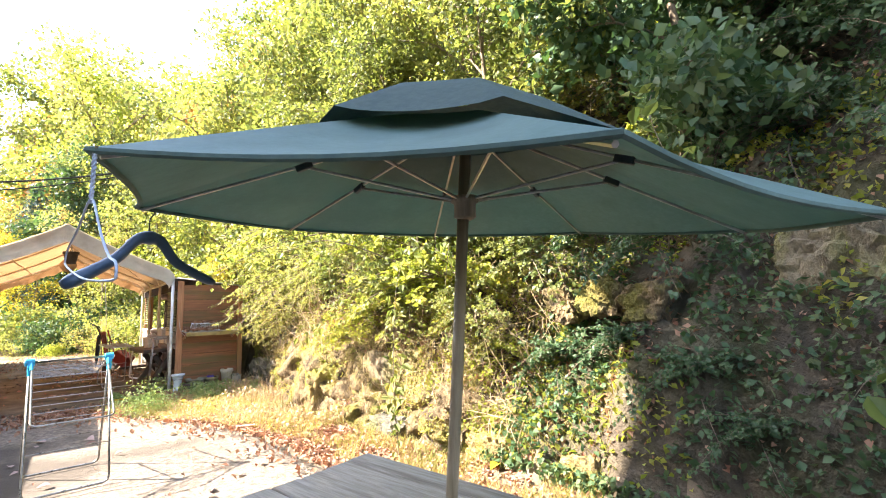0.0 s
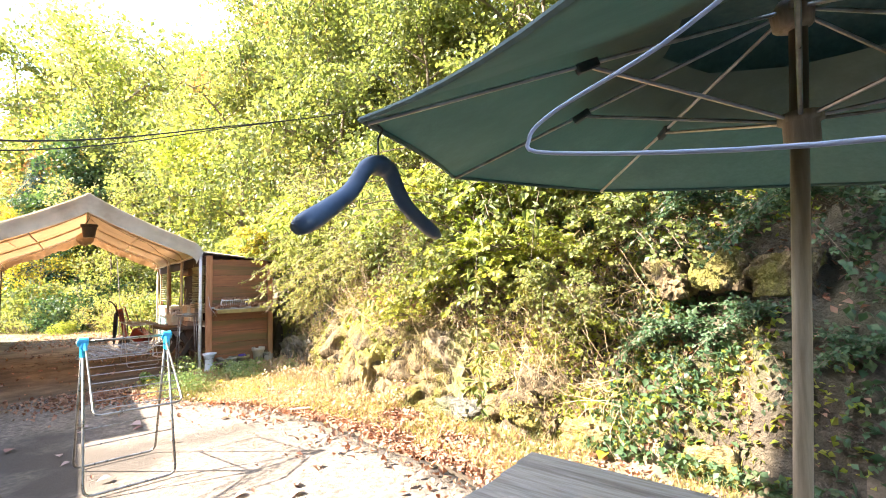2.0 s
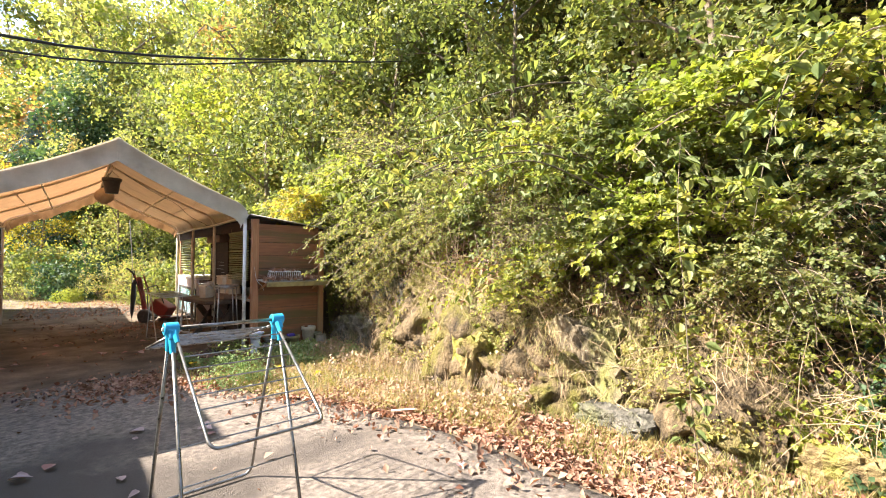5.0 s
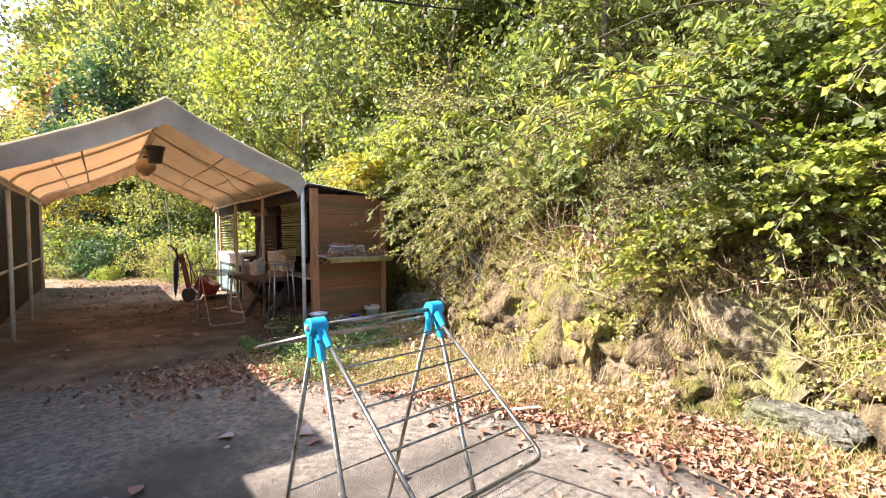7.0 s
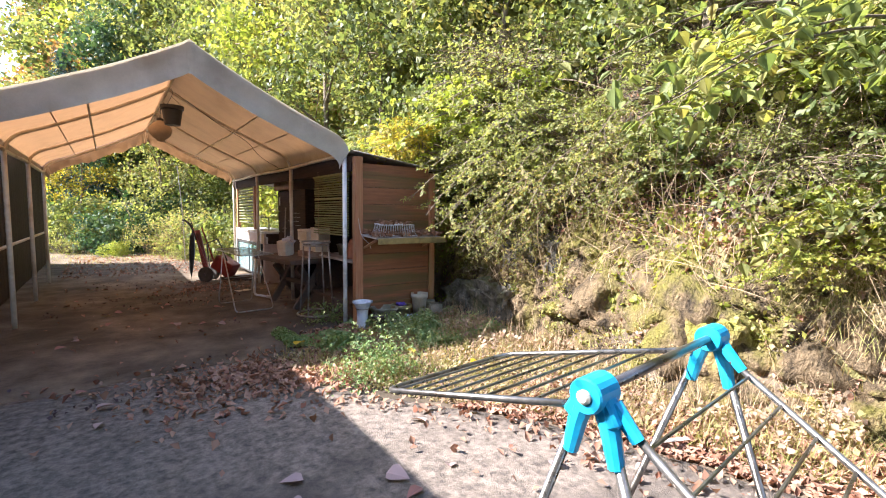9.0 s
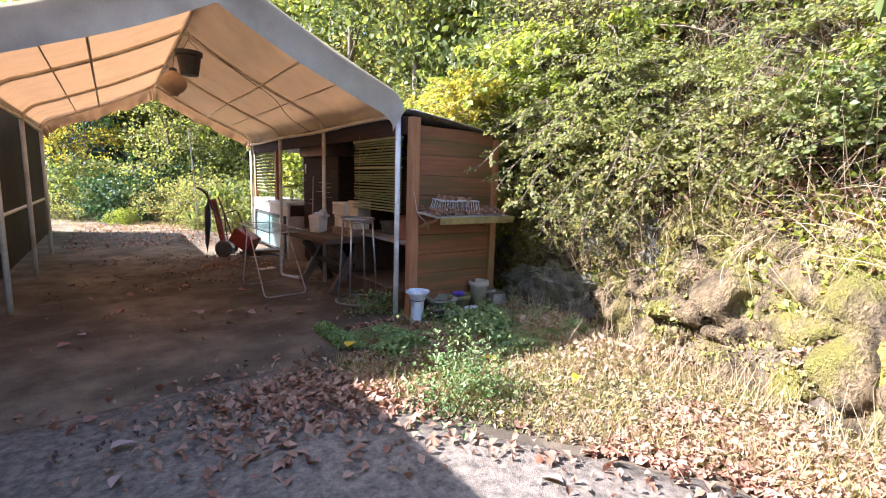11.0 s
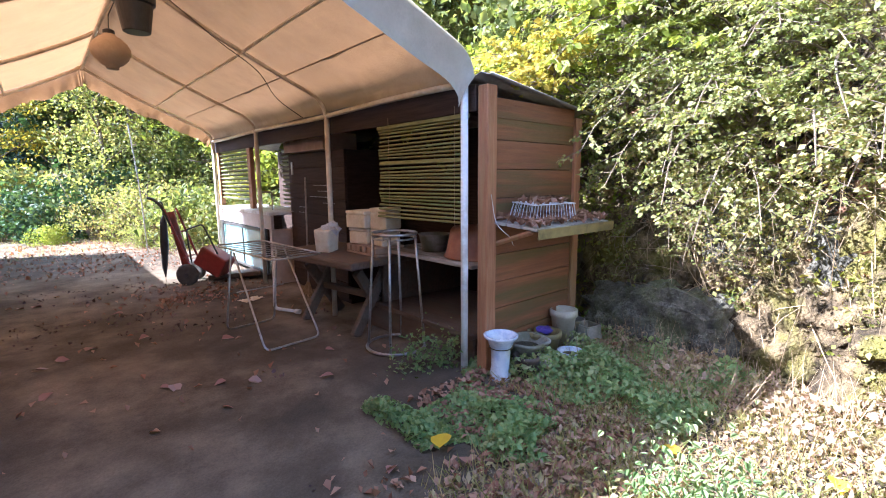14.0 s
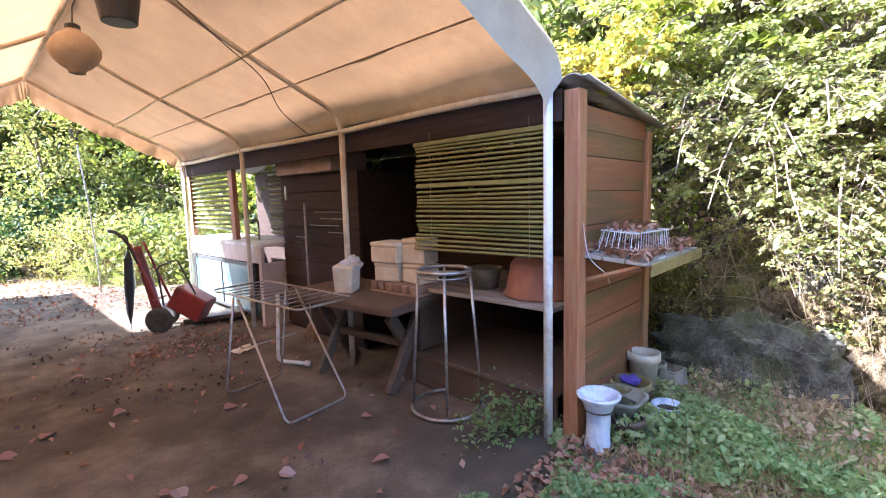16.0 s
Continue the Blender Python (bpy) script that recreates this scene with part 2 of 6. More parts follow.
M_RACK = surface("worn_rack_tube", (0.20, 0.185, 0.165), (0.34, 0.32, 0.29), (0.15, 0.12, 0.09), 0.3, 25, 4, 0.04, metal=0.85)
M_DARKMETAL = surface("dark_metal", (0.05, 0.05, 0.05), (0.10, 0.095, 0.09), None, 0.5, 25, 4, 0.05, metal=0.4)
M_ROOF = surface("roof_sheet", (0.20, 0.18, 0.16), (0.32, 0.30, 0.27), (0.15, 0.12, 0.09), 0.7, 10, 1.2, 0.2)


# ---- ground and bank ----
_rng = np.random.RandomState(5)
_tab = _rng.rand(256, 256)


def vn(x, y, k=0):
    """Smooth value noise on a plane, 0 to 1."""
    x, y = np.asarray(x, float) + 31.7 * k, np.asarray(y, float) + 11.3 * k
    xi, yi = np.floor(x).astype(int), np.floor(y).astype(int)
    fx, fy = x - xi, y - yi
    fx, fy = fx * fx * (3 - 2 * fx), fy * fy * (3 - 2 * fy)
    a, b = _tab[xi & 255, yi & 255], _tab[(xi + 1) & 255, yi & 255]
    c, d = _tab[xi & 255, (yi + 1) & 255], _tab[(xi + 1) & 255, (yi + 1) & 255]
    return (a * (1 - fx) + b * fx) * (1 - fy) + (c * (1 - fx) + d * fx) * fy


def foot(y):
    return np.interp(y, [-300, -14, -9, -7.2, -5.2, -4.2, -3.6, -2.8, -1.5, -0.5, 0.5, 6, 8, 11, 14, 18, 24, 40, 300],
                     [2.1, 2.1, 1.95, 1.75, 1.6, 1.5, 1.35, 1.4, 1.4, 1.55, 1.7, 1.75, 1.8, 1.6, 0.6, -1.0, -3, -6, -30])


def height(x, y):
    x, y = np.asarray(x, float), np.asarray(y, float)
    s = x - foot(y) + 0.35 * (vn(y * 1.3, x * 0.4, 1) - 0.5) + 0.15 * (vn(y * 4, x, 2) - 0.5)
    cliff = np.interp(y, [-300, -12, -8.5, -7, -5, -3, -1, 2, 7, 9, 12, 300], [1.6, 1.6, 1.3, 0.7, 1.0, 1.2, 1.2, 1.5, 1.4, 0.9, 0.3, 0.3])
    u = np.clip(s / 0.45, 0, 1)
    z = cliff * u ** 0.7
    fade = np.interp(y, [-300, -20, 9, 14, 20, 40, 300], [1, 1, 1, 0.62, 0.4, 0.3, 0.3])
    z = z + fade * (1.2 * np.clip(s - 0.45, 0, 6) + 0.75 * np.clip(s - 6.45, 0, 14) + 0.12 * np.clip(s - 20, 0, 60))
    rough = np.clip(s * 3, 0, 1)
    z = z + rough * (0.5 * (vn(x * 1.1, y * 1.1, 3) - 0.5) + 0.28 * (vn(x * 3.1, y * 3.1, 4) - 0.5) + 0.14 * (vn(x * 8, y * 8, 5) - 0.5) + 0.06 * (vn(x * 15, y * 15, 11) - 0.5))
    flat = 0.035 * (vn(x * 0.8, y * 0.8, 6) - 0.5) + 0.02 * (vn(x * 3, y * 3, 7) - 0.5)
    return z + flat * (1 - rough)


def spaced(a, b, fine, far):
    near = np.arange(a, b, fine)
    out = [a - np.geomspace(0.3, a - far[0], 26)[::-1], near, b + np.geomspace(0.3, far[1] - b, 26)]
    return np.concatenate(out)


def grid_mesh(name, xs, ys, zfun, material):
    gx, gy = np.meshgrid(xs, ys, indexing="ij")
    verts = np.stack([gx, gy, zfun(gx, gy)], -1).reshape(-1, 3)
    i, j = np.meshgrid(np.arange(len(xs) - 1), np.arange(len(ys) - 1), indexing="ij")
    a = (i * len(ys) + j).ravel()
    return array_mesh(name, verts, np.stack([a, a + len(ys), a + len(ys) + 1, a + 1], -1), material, smooth=True)


ground = grid_mesh("ground", spaced(-4.2, 6.0, 0.07, (-400, 400)), spaced(-12, 13, 0.07, (-400, 400)), height, M_SOIL)
# rock on the cut face, leaf mould above it
ground.data.materials.append(M_ROCK)
ground.data.materials.append(M_HUMUS)
_c = np.empty(len(ground.data.polygons) * 3)
ground.data.polygons.foreach_get("center", _c)
_c = _c.reshape(-1, 3)
_s = _c[:, 0] - foot(_c[:, 1])
_top = 0.55 + 0.8 * (vn(_c[:, 0] * 1.5, _c[:, 1] * 1.5, 50) - 0.5)
# below y = -7.2 dark mould covers the whole bank, in place of shade
ground.data.polygons.foreach_set("material_index", np.where(_s < 0.02, 0, np.where((_s < _top) & (_c[:, 1] > -7.2), 1, 2)).astype(np.int32))
tagged(ground, "brown earth yard rising into a steep rocky bank", "ground", kind="structure")


# concrete yard with a ragged edge, 3 cm thick
def slab_edge(y):
    y = np.asarray(y, float)
    return np.interp(y, [-14, -7, -5.5, -4.2, -3.2, -2.2, -1.2], [1.0, 0.6, 0.45, 0.3, -0.15, -0.75, -1.25]) + 0.25 * (vn(y * 1.7, 0 * y, 8) - 0.5) + 0.1 * (vn(y * 6, 0 * y, 9) - 0.5)


def slab():
    ys = np.arange(-30, -0.75, 0.1)
    us = np.linspace(0, 1, 40)
    x0, x1 = -14.0, slab_edge(ys)
    end = -0.95 + 0.35 * (vn(us * 14, us * 0, 12) - 0.5)
    V, F = [], []
    for y, e in zip(ys, x1):
        for k, u in enumerate(us):
            x = x0 + (e - x0) * u ** 0.6
            yy = y + (end[k] + 0.9) * np.clip((y + 3.0) / 2.2, 0, 1)
            V.append((x, yy, 0.032 + 0.006 * (vn(x * 1.5, yy * 1.5, 10) - 0.5) + 0.5 * float(0.035 * (vn(x * 0.8, yy * 0.8, 6) - 0.5))))
    n = len(us)
    for i in range(len(ys) - 1):
        for k in range(n - 1):
            a = i * n + k
            F.append((a, a + 1, a + n + 1, a + n))
    rim = [i * n + n - 1 for i in range(len(ys))] + [(len(ys) - 1) * n + k for k in range(n - 2, -1, -1)]
    base = len(V)
    for r in rim:
        V.append((V[r][0], V[r][1], -0.06))
    for a in range(len(rim) - 1):
        F.append((rim[a], base + a, base + a + 1, rim[a + 1]))
    return array_mesh("pavement", V, F, M_CONCRETE, smooth=False)


tagged(slab(), "worn grey concrete yard with a ragged broken edge", "pavement", kind="structure")


# ---- carport ----
W, EAVE, RIDGE, LEN = 3.26, 2.1, 3.015, 6.0


def arch(n=40, grow=0.0):
    """The cover's cross-section from one eave to the other, as (x, z)."""
    half = [(0, EAVE - 0.02), (-0.03, EAVE + 0.07), (-0.13, EAVE + 0.165), (-0.36, EAVE + 0.265), (-0.68, EAVE + 0.41), (-0.98, EAVE + 0.55), (-1.3, EAVE + 0.72), (-1.55, EAVE + 0.865), (-1.63, RIDGE)]
    full = half + [(-W - x, z) for x, z in half[-2::-1]]
    pts = smooth_line([(x, 0, z) for x, z in full], 5)
    cx, cz = -W / 2, EAVE
    return [(cx + (p.x - cx) * (1 + grow / 1.6), p.z + grow) for p in pts]


def build_carport():
    root = thing("carport", pose(0, 0, 0), "beige tarpaulin carport on painted steel pipes, open at both ends", "carport")
    prof = arch(grow=0.025)
    # cover: sags a little between the bows
    ys = np.linspace(-0.06, LEN + 0.1, 62)
    V, F = [], []
    for y in ys:
        bay = abs(math.sin(math.pi * np.clip(y, 0, LEN) / 2.0))
        for k, (x, z) in enumerate(prof):
            u = k / (len(prof) - 1)
            mid = math.sin(math.pi * min(1, abs(u - 0.5) * 2)) if u != 0.5 else 0
            sag = 0.035 * bay * mid + 0.014 * (vn(x * 3, y * 3, 20) - 0.5) + 0.01 * (vn(x * 9, y * 4, 21) - 0.5)
            V.append((x, y, z - sag))
    n = len(prof)
    for i in range(len(ys) - 1):
        for k in range(n - 1):
            a = i * n + k
            F.append((a, a + 1, a + n + 1, a + n))
    array_mesh("cover", V, F, M_TARP, root, "beige tarpaulin, glowing orange from below", smooth=True)

    # hanging edge at both ends
    for y, depth, wave, mt, nm in ((-0.075, 0.31, 0.006, M_VALANCE, "front_valance"), (LEN + 0.12, 0.26, 0.035, M_TARP, "back_valance")):
        V, F = [], []
        for k in range((n - 1) * 4 + 1):
            i, f = min(k // 4, n - 2), k / 4 - min(k // 4, n - 2)
            x = prof[i][0] * (1 - f) + prof[i + 1][0] * f
            z = prof[i][1] * (1 - f) + prof[i + 1][1] * f
            u = abs(k / ((n - 1) * 4) - 0.5) * 2
            d = depth * (1.0 - 0.35 * u) + (0.07 * (vn(k * 0.09, 0, 72) - 0.5) + 0.03 * (vn(k * 0.3, 0, 73) - 0.5) if wave > 0.03 else 0)
            inward = 0.10 * u
            for r in range(5):
                q = r / 4
                yy = y + (0.02 * math.sin(q * 3.1) if y < 0 else 0) + wave * 2 * (vn(k * 0.06, q * 1.5, 70) + 0.5 * vn(k * 0.19, q * 2, 71) - 0.75) * q + (0.05 * q if y < 0 else -0.05 * q)
                V.append((x + (inward * q if x < -W / 2 else -inward * q), yy, z + 0.004 - d * q))
        for k in range((n - 1) * 4):
            for r in range(4):
                a = k * 5 + r
                F.append((a, a + 1, a + 6, a + 5))
        array_mesh(nm, V, F, mt, root, "grey weathered edge of the cover" if y < 0 else "crumpled edge of the cover", smooth=True)

    line = arch(grow=-0.012)
    for i, y in enumerate((0.0, 2.0, 4.0, 6.0)):
        part("bow", tube([(x, y, z) for x, z in line], 0.02, 8), M_PIPE, root, smooth=True)
        for x in (0.0, -W):
            part("post", tube([(x, y, -0.05), (x, y, 1.0), (x, y, EAVE)], 0.027, 10), M_PIPE_WHITE if i == 0 and x == 0 else M_PIPE, root,
                 "white-painted steel post" if i == 0 and x == 0 else "", smooth=True)
    for x, z, r in ((0.0, EAVE - 0.03, 0.024), (-W, EAVE - 0.03, 0.024), (-W / 2, RIDGE - 0.035, 0.018), (-0.8, EAVE + 0.44, 0.012), (-W + 0.8, EAVE + 0.44, 0.012)):
        part("rail", tube([(x, y, z + 0.01 * math.sin(y * 2)) for y in np.linspace(0, LEN, 13)], r, 8), M_PIPE, root, smooth=True)
    # sewn seams under the cover
    for x in (-0.42, -2.78):
        z = np.interp(-x, [-p[0] for p in line], [p[1] for p in line])
        part("seam", box(x - 0.007, x + 0.007, 0.02, LEN - 0.02, z + 0.012, z + 0.018), M_TARP, root)


build_carport()

# ---- shed ----
SX0, SX1, SY0, SY1 = 0.08, 1.24, -0.12, 6.35


def build_shed():
    root = thing("garden_shed", pose(0, 0, 0), "brown stained timber shed open along one side, beside the carport", "shed")
    part("corner_post", box(SX0 - 0.01, SX0 + 0.09, SY0 - 0.035, SY0 + 0.06, -0.02, 2.06, 0.006), M_CEDAR_V, root, "weathered reddish corner post")
    part("corner_post", box(SX1 - 0.09, SX1, SY0 - 0.03, SY0 + 0.06, -0.02, 1.92, 0.006), M_CEDAR_V, root)
    z, k = 0.06, 0
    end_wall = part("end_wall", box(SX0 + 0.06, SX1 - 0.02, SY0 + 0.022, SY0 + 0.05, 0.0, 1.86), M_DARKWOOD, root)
    while z < 1.85:
        h = 0.205
        bm = box(SX0 + 0.092, SX1 - 0.092, SY0 - 0.006, SY0 + 0.018, z, min(z + h - 0.004, 1.9), 0.003)
        part("plank", bm, M_CEDAR, end_wall)
        z += h
    part("top_board", box(SX0 + 0.092, SX1 - 0.092, SY0 - 0.012, SY0 + 0.018, 1.845, 1.985, 0.004), M_CEDAR, root)
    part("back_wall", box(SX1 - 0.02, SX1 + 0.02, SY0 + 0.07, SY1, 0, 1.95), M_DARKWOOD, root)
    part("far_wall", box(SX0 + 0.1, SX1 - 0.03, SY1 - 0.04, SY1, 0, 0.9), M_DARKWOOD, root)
    # sloping roof with shallow corrugation
    V, F = [], []
    ys = np.linspace(SY0 - 0.10, SY1 + 0.1, 260)
    for y in ys:
        for x, zz in ((SX0 - 0.04, 2.125), (SX1 + 0.05, 1.965)):
            V.append((x, y, zz + 0.012 * math.sin(y * 40)))
    for i in range(len(ys) - 1):
        F.append((2 * i, 2 * i + 1, 2 * i + 3, 2 * i + 2))
    roof = array_mesh("roof", V, F, M_ROOF, root, "thin corrugated roof sheet", smooth=True)
    so = roof.modifiers.new("thick", "SOLIDIFY")
    so.thickness = 0.008
    part("fascia", box(SX0 - 0.02, SX0 + 0.02, SY0 + 0.07, SY1, 1.89, 2.07, 0.004), M_DARKWOOD, root)
    return root


shed = build_shed()

# ---- parasol and picnic table ----
PX, PY = -0.22, -8.9


def build_parasol():
    root = thing("parasol", pose(PX, PY, 0), "dark green canvas parasol on a varnished wooden pole", "parasol")
    R, A0 = 1.12, radians(14)
    # the canopy leans to one side, and one panel sags
    rim = [Vector((R * math.cos(A0 + k * math.pi / 4), R * math.sin(A0 + k * math.pi / 4), 1.83 + 0.09 * math.cos(A0 + k * math.pi / 4 - 1.3) - {5: 0.04, 6: 0.085, 7: 0.05}.get(k, 0))) for k in range(8)]
    TOP = 2.21

    def ring(f, z_of, sag, pin=0.035):
        out = []
        low = math.sin(math.pi * min(1.0, (1 - f) / 0.72)) * 0.03
        for k in range(8):
            a, b = rim[k], rim[(k + 1) % 8]
            for q in range(8):
                p = a.lerp(b, q / 8) * f
                pinch = 4 * (q / 8) * (1 - q / 8)
                lean = (a.lerp(b, q / 8).z - 1.83) * f
                deep = low * math.sin(math.pi * q / 8) ** 0.7 if k == 4 else 0.0
                out.append(Vector((p.x * (1 - pin * pinch * f), p.y * (1 - pin * pinch * f), z_of + lean - sag * pinch - deep)))
        return out
    fs = np.linspace(0.28, 1.0, 9)
    V, F = [], []
    for f in fs:
        z = 1.83 + (TOP - 1.83) * (1 - f) / (1 - 0.05)
        V += ring(f, z, 0.012 * f)
    for i in range(len(fs) - 1):
        for k in range(64):
            a, b = i * 64 + k, i * 64 + (k + 1) % 64
            F.append((a, b, b + 64, a + 64))
    array_mesh("canopy", V, F, M_UMB, root, smooth=False)
    V, F = [], []
    fs = (0.03, 0.12, 0.24, 0.29, 0.37, 0.45, 0.53)
    for f in fs:
        V += ring(f, TOP + 0.035 - 0.03 * f - 0.62 * max(0.0, f - 0.26), 0.0, 0.0)
    for i in range(len(fs) - 1):
        for k in range(64):
            a, b = i * 64 + k, i * 64 + (k + 1) % 64
            F.append((a, b, b + 64, a + 64))
    array_mesh("vent_cap", V, F, M_VENT, root, "raised second tier of darker green mesh")
    hem = tube([v for v in ring(1.0, 1.826, 0.012)], 0.007, 6, closed=True)
    part("hem", hem, M_UMB, root)
    part("pole", tube([(-0.115, 0.09, -0.02), (-0.04, 0.03, 1.2), (0.015, -0.012, TOP - 0.01)], 0.021, 14), M_POLE, root, smooth=True)
    part("runner", lathe([(0.024, 1.80), (0.04, 1.81), (0.04, 1.86), (0.05, 1.865), (0.05, 1.885), (0.024, 1.89)], 16), M_POLE, root, smooth=True)
    part("crown", lathe([(0.024, 2.11), (0.045, 2.12), (0.05, 2.16), (0.03, 2.19), (0.0, 2.19)], 16), M_POLE, root, smooth=True)
    for k in range(8):
        e = rim[k] * 0.985
        e.z = rim[k].z - 0.006
        t = Vector((rim[k].x, rim[k].y, 0)).normalized()
        top = Vector((t.x * 0.04, t.y * 0.04, 2.165))
        mid = top.lerp(e, 0.50) + Vector((0, 0, -0.012))
        part("rib", tube([top + Vector((0, 0, -0.01)), e + Vector((0, 0, -0.006))], 0.0055, 6), M_STEEL, root)
        part("strut", tube([(t.x * 0.045, t.y * 0.045, 1.875), mid], 0.0055, 6), M_STEEL, root)
        part("joint", box(-0.03, 0.03, -0.010, 0.010, -0.012, 0.012, 0.003, m=Matrix.Translation(mid) @ pose(0, 0, 0, 0, 22, math.degrees(math.atan2(t.y, t.x)))), M_DARKMETAL, root)
    return rim


RIM = build_parasol()


def build_table(m, half_l, half_w, top, name, label):
    root = thing(name, m, label, "table")
    n = 6
    w = 2 * half_w / n
    for i in range(n):
        x = -half_w + i * w
        part("top_plank", box(x + 0.003, x + w - 0.003, -half_l + 0.01 * math.sin(i * 2.1), half_l + 0.012 * math.sin(i * 1.3 + 1), top - 0.035, top, 0.005), M_OLDWOOD, root)
    for s in (-1, 1):
        y = s * half_l * 0.62
        for q in (-1, 1):
            part("leg", box(-0.045, 0.045, -0.02, 0.02, -0.02, top - 0.03, 0.004, m=pose(q * 0.30, y + q * 0.022, 0.01, 0, -q * 22, 0)), M_OLDWOOD, root)
        part("crosspiece", box(-half_w * 0.8, half_w * 0.8, y - 0.065, y - 0.045, top - 0.13, top - 0.037, 0.003), M_OLDWOOD, root)
    part("stretcher", box(-0.04, 0.04, -half_l * 0.6, half_l * 0.6, top * 0.45, top * 0.45 + 0.05, 0.004), M_OLDWOOD, root)
    return root


build_table(pose(PX, PY + 0.02, 0.0, 0, 0, 12), 1.05, 0.45, 0.68, "picnic_table", "weathered grey plank picnic table under the parasol")


# ---- building across the yard, which shades the carport ----
def build_side_building():
    root = thing("side_building", pose(0, 0, 0), "low dark timber building along the far side of the yard", "building")
    wall = part("wall", box(-6.4, -3.64, -2.1, 10.0, -0.1, 2.40), M_DARKWOOD, root)
    y = -2.1
    while y < 10.0:
        part("board", box(-3.64, -3.615, y + 0.004, min(y + 0.226, 10.0), 0.0, 2.38, 0.003), M_DARKWOOD, wall)
        y += 0.23
    part("roof", box(-6.5, -3.55, -2.2, 10.1, 2.40, 2.46, 0.01), M_ROOF, root)
    part("rail", tube([(-3.3, -0.4, 0.95), (-3.3, 6.3, 0.95)], 0.02, 8), M_PIPE, root)
    # wall out of view, added for the shadow it throws on the concrete
    fence = thing("yard_wall", pose(0, 0, 0), "plain dark block wall along the yard, out of view, added for its shadow", "wall")
    part("blockwork", box(-3.75, -3.55, -16, -2.22, -0.1, 1.9, 0.01), M_ROOF, fence)


build_side_building()


def build_shade_house():
    # out of view: an invented house, sized to cast shade on the bank
    root = thing("house", pose(0, 0, 0), "plain house mass behind the yard wall, out of view, added to shade the bank", "house")
    part("wall", box(-10.5, -5.0, -17, -4.2, -0.1, 12.6, 0.02), M_ROOF, root)
    # overhanging block, added so that only the upper bank is shaded
    part("upper_storey", box(-10.5, -5.0, -4.195, -3.25, 9.3, 12.59, 0.02), M_ROOF, root)
    bm = bmesh.new()
    a = [bm.verts.new(p) for p in ((-10.8, -17.3, 12.6), (-4.8, -17.3, 12.6), (-7.8, -17.3, 14.2))]
    b = [bm.verts.new(p) for p in ((-10.8, -3.1, 12.6), (-4.8, -3.1, 12.6), (-7.8, -3.1, 14.2))]
    bm.faces.new(a)
    bm.faces.new(b[::-1])
    for i in range(3):
        bm.faces.new((a[i], b[i], b[(i + 1) % 3], a[(i + 1) % 3]))
    part("roof", bm, M_ROOF, root)


build_shade_house()

# ---- plants ----
G_LIME = leafy("lime_leaves", [(0.13, 0.20, 0.02), (0.21, 0.28, 0.03), (0.28, 0.32, 0.05), (0.38, 0.34, 0.065)])
G_GREEN = leafy("green_leaves", [(0.065, 0.105, 0.025), (0.12, 0.165, 0.04), (0.18, 0.215, 0.05), (0.30, 0.265, 0.07)])
# evergreen colour; on the bank below y = -7 it also paints the shade
G_DEEP = leafy("deep_green_leaves", [(0.025, 0.06, 0.02), (0.045, 0.10, 0.03), (0.08, 0.14, 0.045), (0.13, 0.17, 0.05)], trans=0.3)
G_YELLOW = leafy("yellow_leaves", [(0.30, 0.28, 0.03), (0.38, 0.32, 0.03), (0.20, 0.24, 0.035), (0.40, 0.28, 0.03)])
G_PALE = leafy("pale_leaves", [(0.13, 0.175, 0.042), (0.25, 0.275, 0.075), (0.18, 0.24, 0.052), (0.33, 0.32, 0.10), (0.24, 0.165, 0.065)], (1.4, 1.4, 0.7), 0.55, 0.6)
G_RUST = leafy("rusty_leaves", [(0.28, 0.12, 0.04), (0.34, 0.20, 0.06), (0.24, 0.20, 0.05), (0.40, 0.17, 0.05)])
G_LITTER = leafy("fallen_leaves", [(0.10, 0.060, 0.025), (0.23, 0.135, 0.055), (0.38, 0.27, 0.125), (0.22, 0.105, 0.043), (0.45, 0.35, 0.17)], (1.2, 0.8, 0.5), 0.15, 0.75, 1.5)
G_GRASS = leafy("grass_blades", [(0.12, 0.17, 0.03), (0.22, 0.25, 0.05), (0.36, 0.30, 0.10), (0.42, 0.34, 0.15)], trans=0.35, patch=1.2)
G_WEED = leafy("weed_leaves", [(0.11, 0.21, 0.05), (0.18, 0.30, 0.08), (0.28, 0.37, 0.11), (0.37, 0.40, 0.15)], trans=0.35, patch=1.5)
G_CONIFER = leafy("conifer_needles", [(0.03, 0.07, 0.05), (0.05, 0.10, 0.07), (0.08, 0.14, 0.09)], trans=0.2)
G_CRUMB = leafy("crumbled_leaves", [(0.035, 0.026, 0.018), (0.07, 0.048, 0.032), (0.12, 0.085, 0.055), (0.20, 0.14, 0.09)], (1, 0.8, 0.5), 0.05, 0.85, 2.0)
G_STRAW = leafy("straw", [(0.20, 0.16, 0.06), (0.32, 0.25, 0.09), (0.24, 0.27, 0.05), (0.40, 0.31, 0.13)], trans=0.25, patch=1.0)
G_DRYWEED = leafy("half_dry_weeds", [(0.20, 0.22, 0.06), (0.30, 0.30, 0.09), (0.38, 0.31, 0.15), (0.28, 0.20, 0.10), (0.26, 0.33, 0.09)], trans=0.35, patch=1.3)
M_BARK = surface("bark", (0.125, 0.09, 0.06), (0.25, 0.185, 0.125), (0.17, 0.14, 0.09), 0.9, 14, 2, 0.6, stretch=(3, 3, 0.6))
M_STALK = surface("dry_stalks", (0.26, 0.18, 0.10), (0.42, 0.31, 0.19), None, 0.85, 20, 2, 0.1)
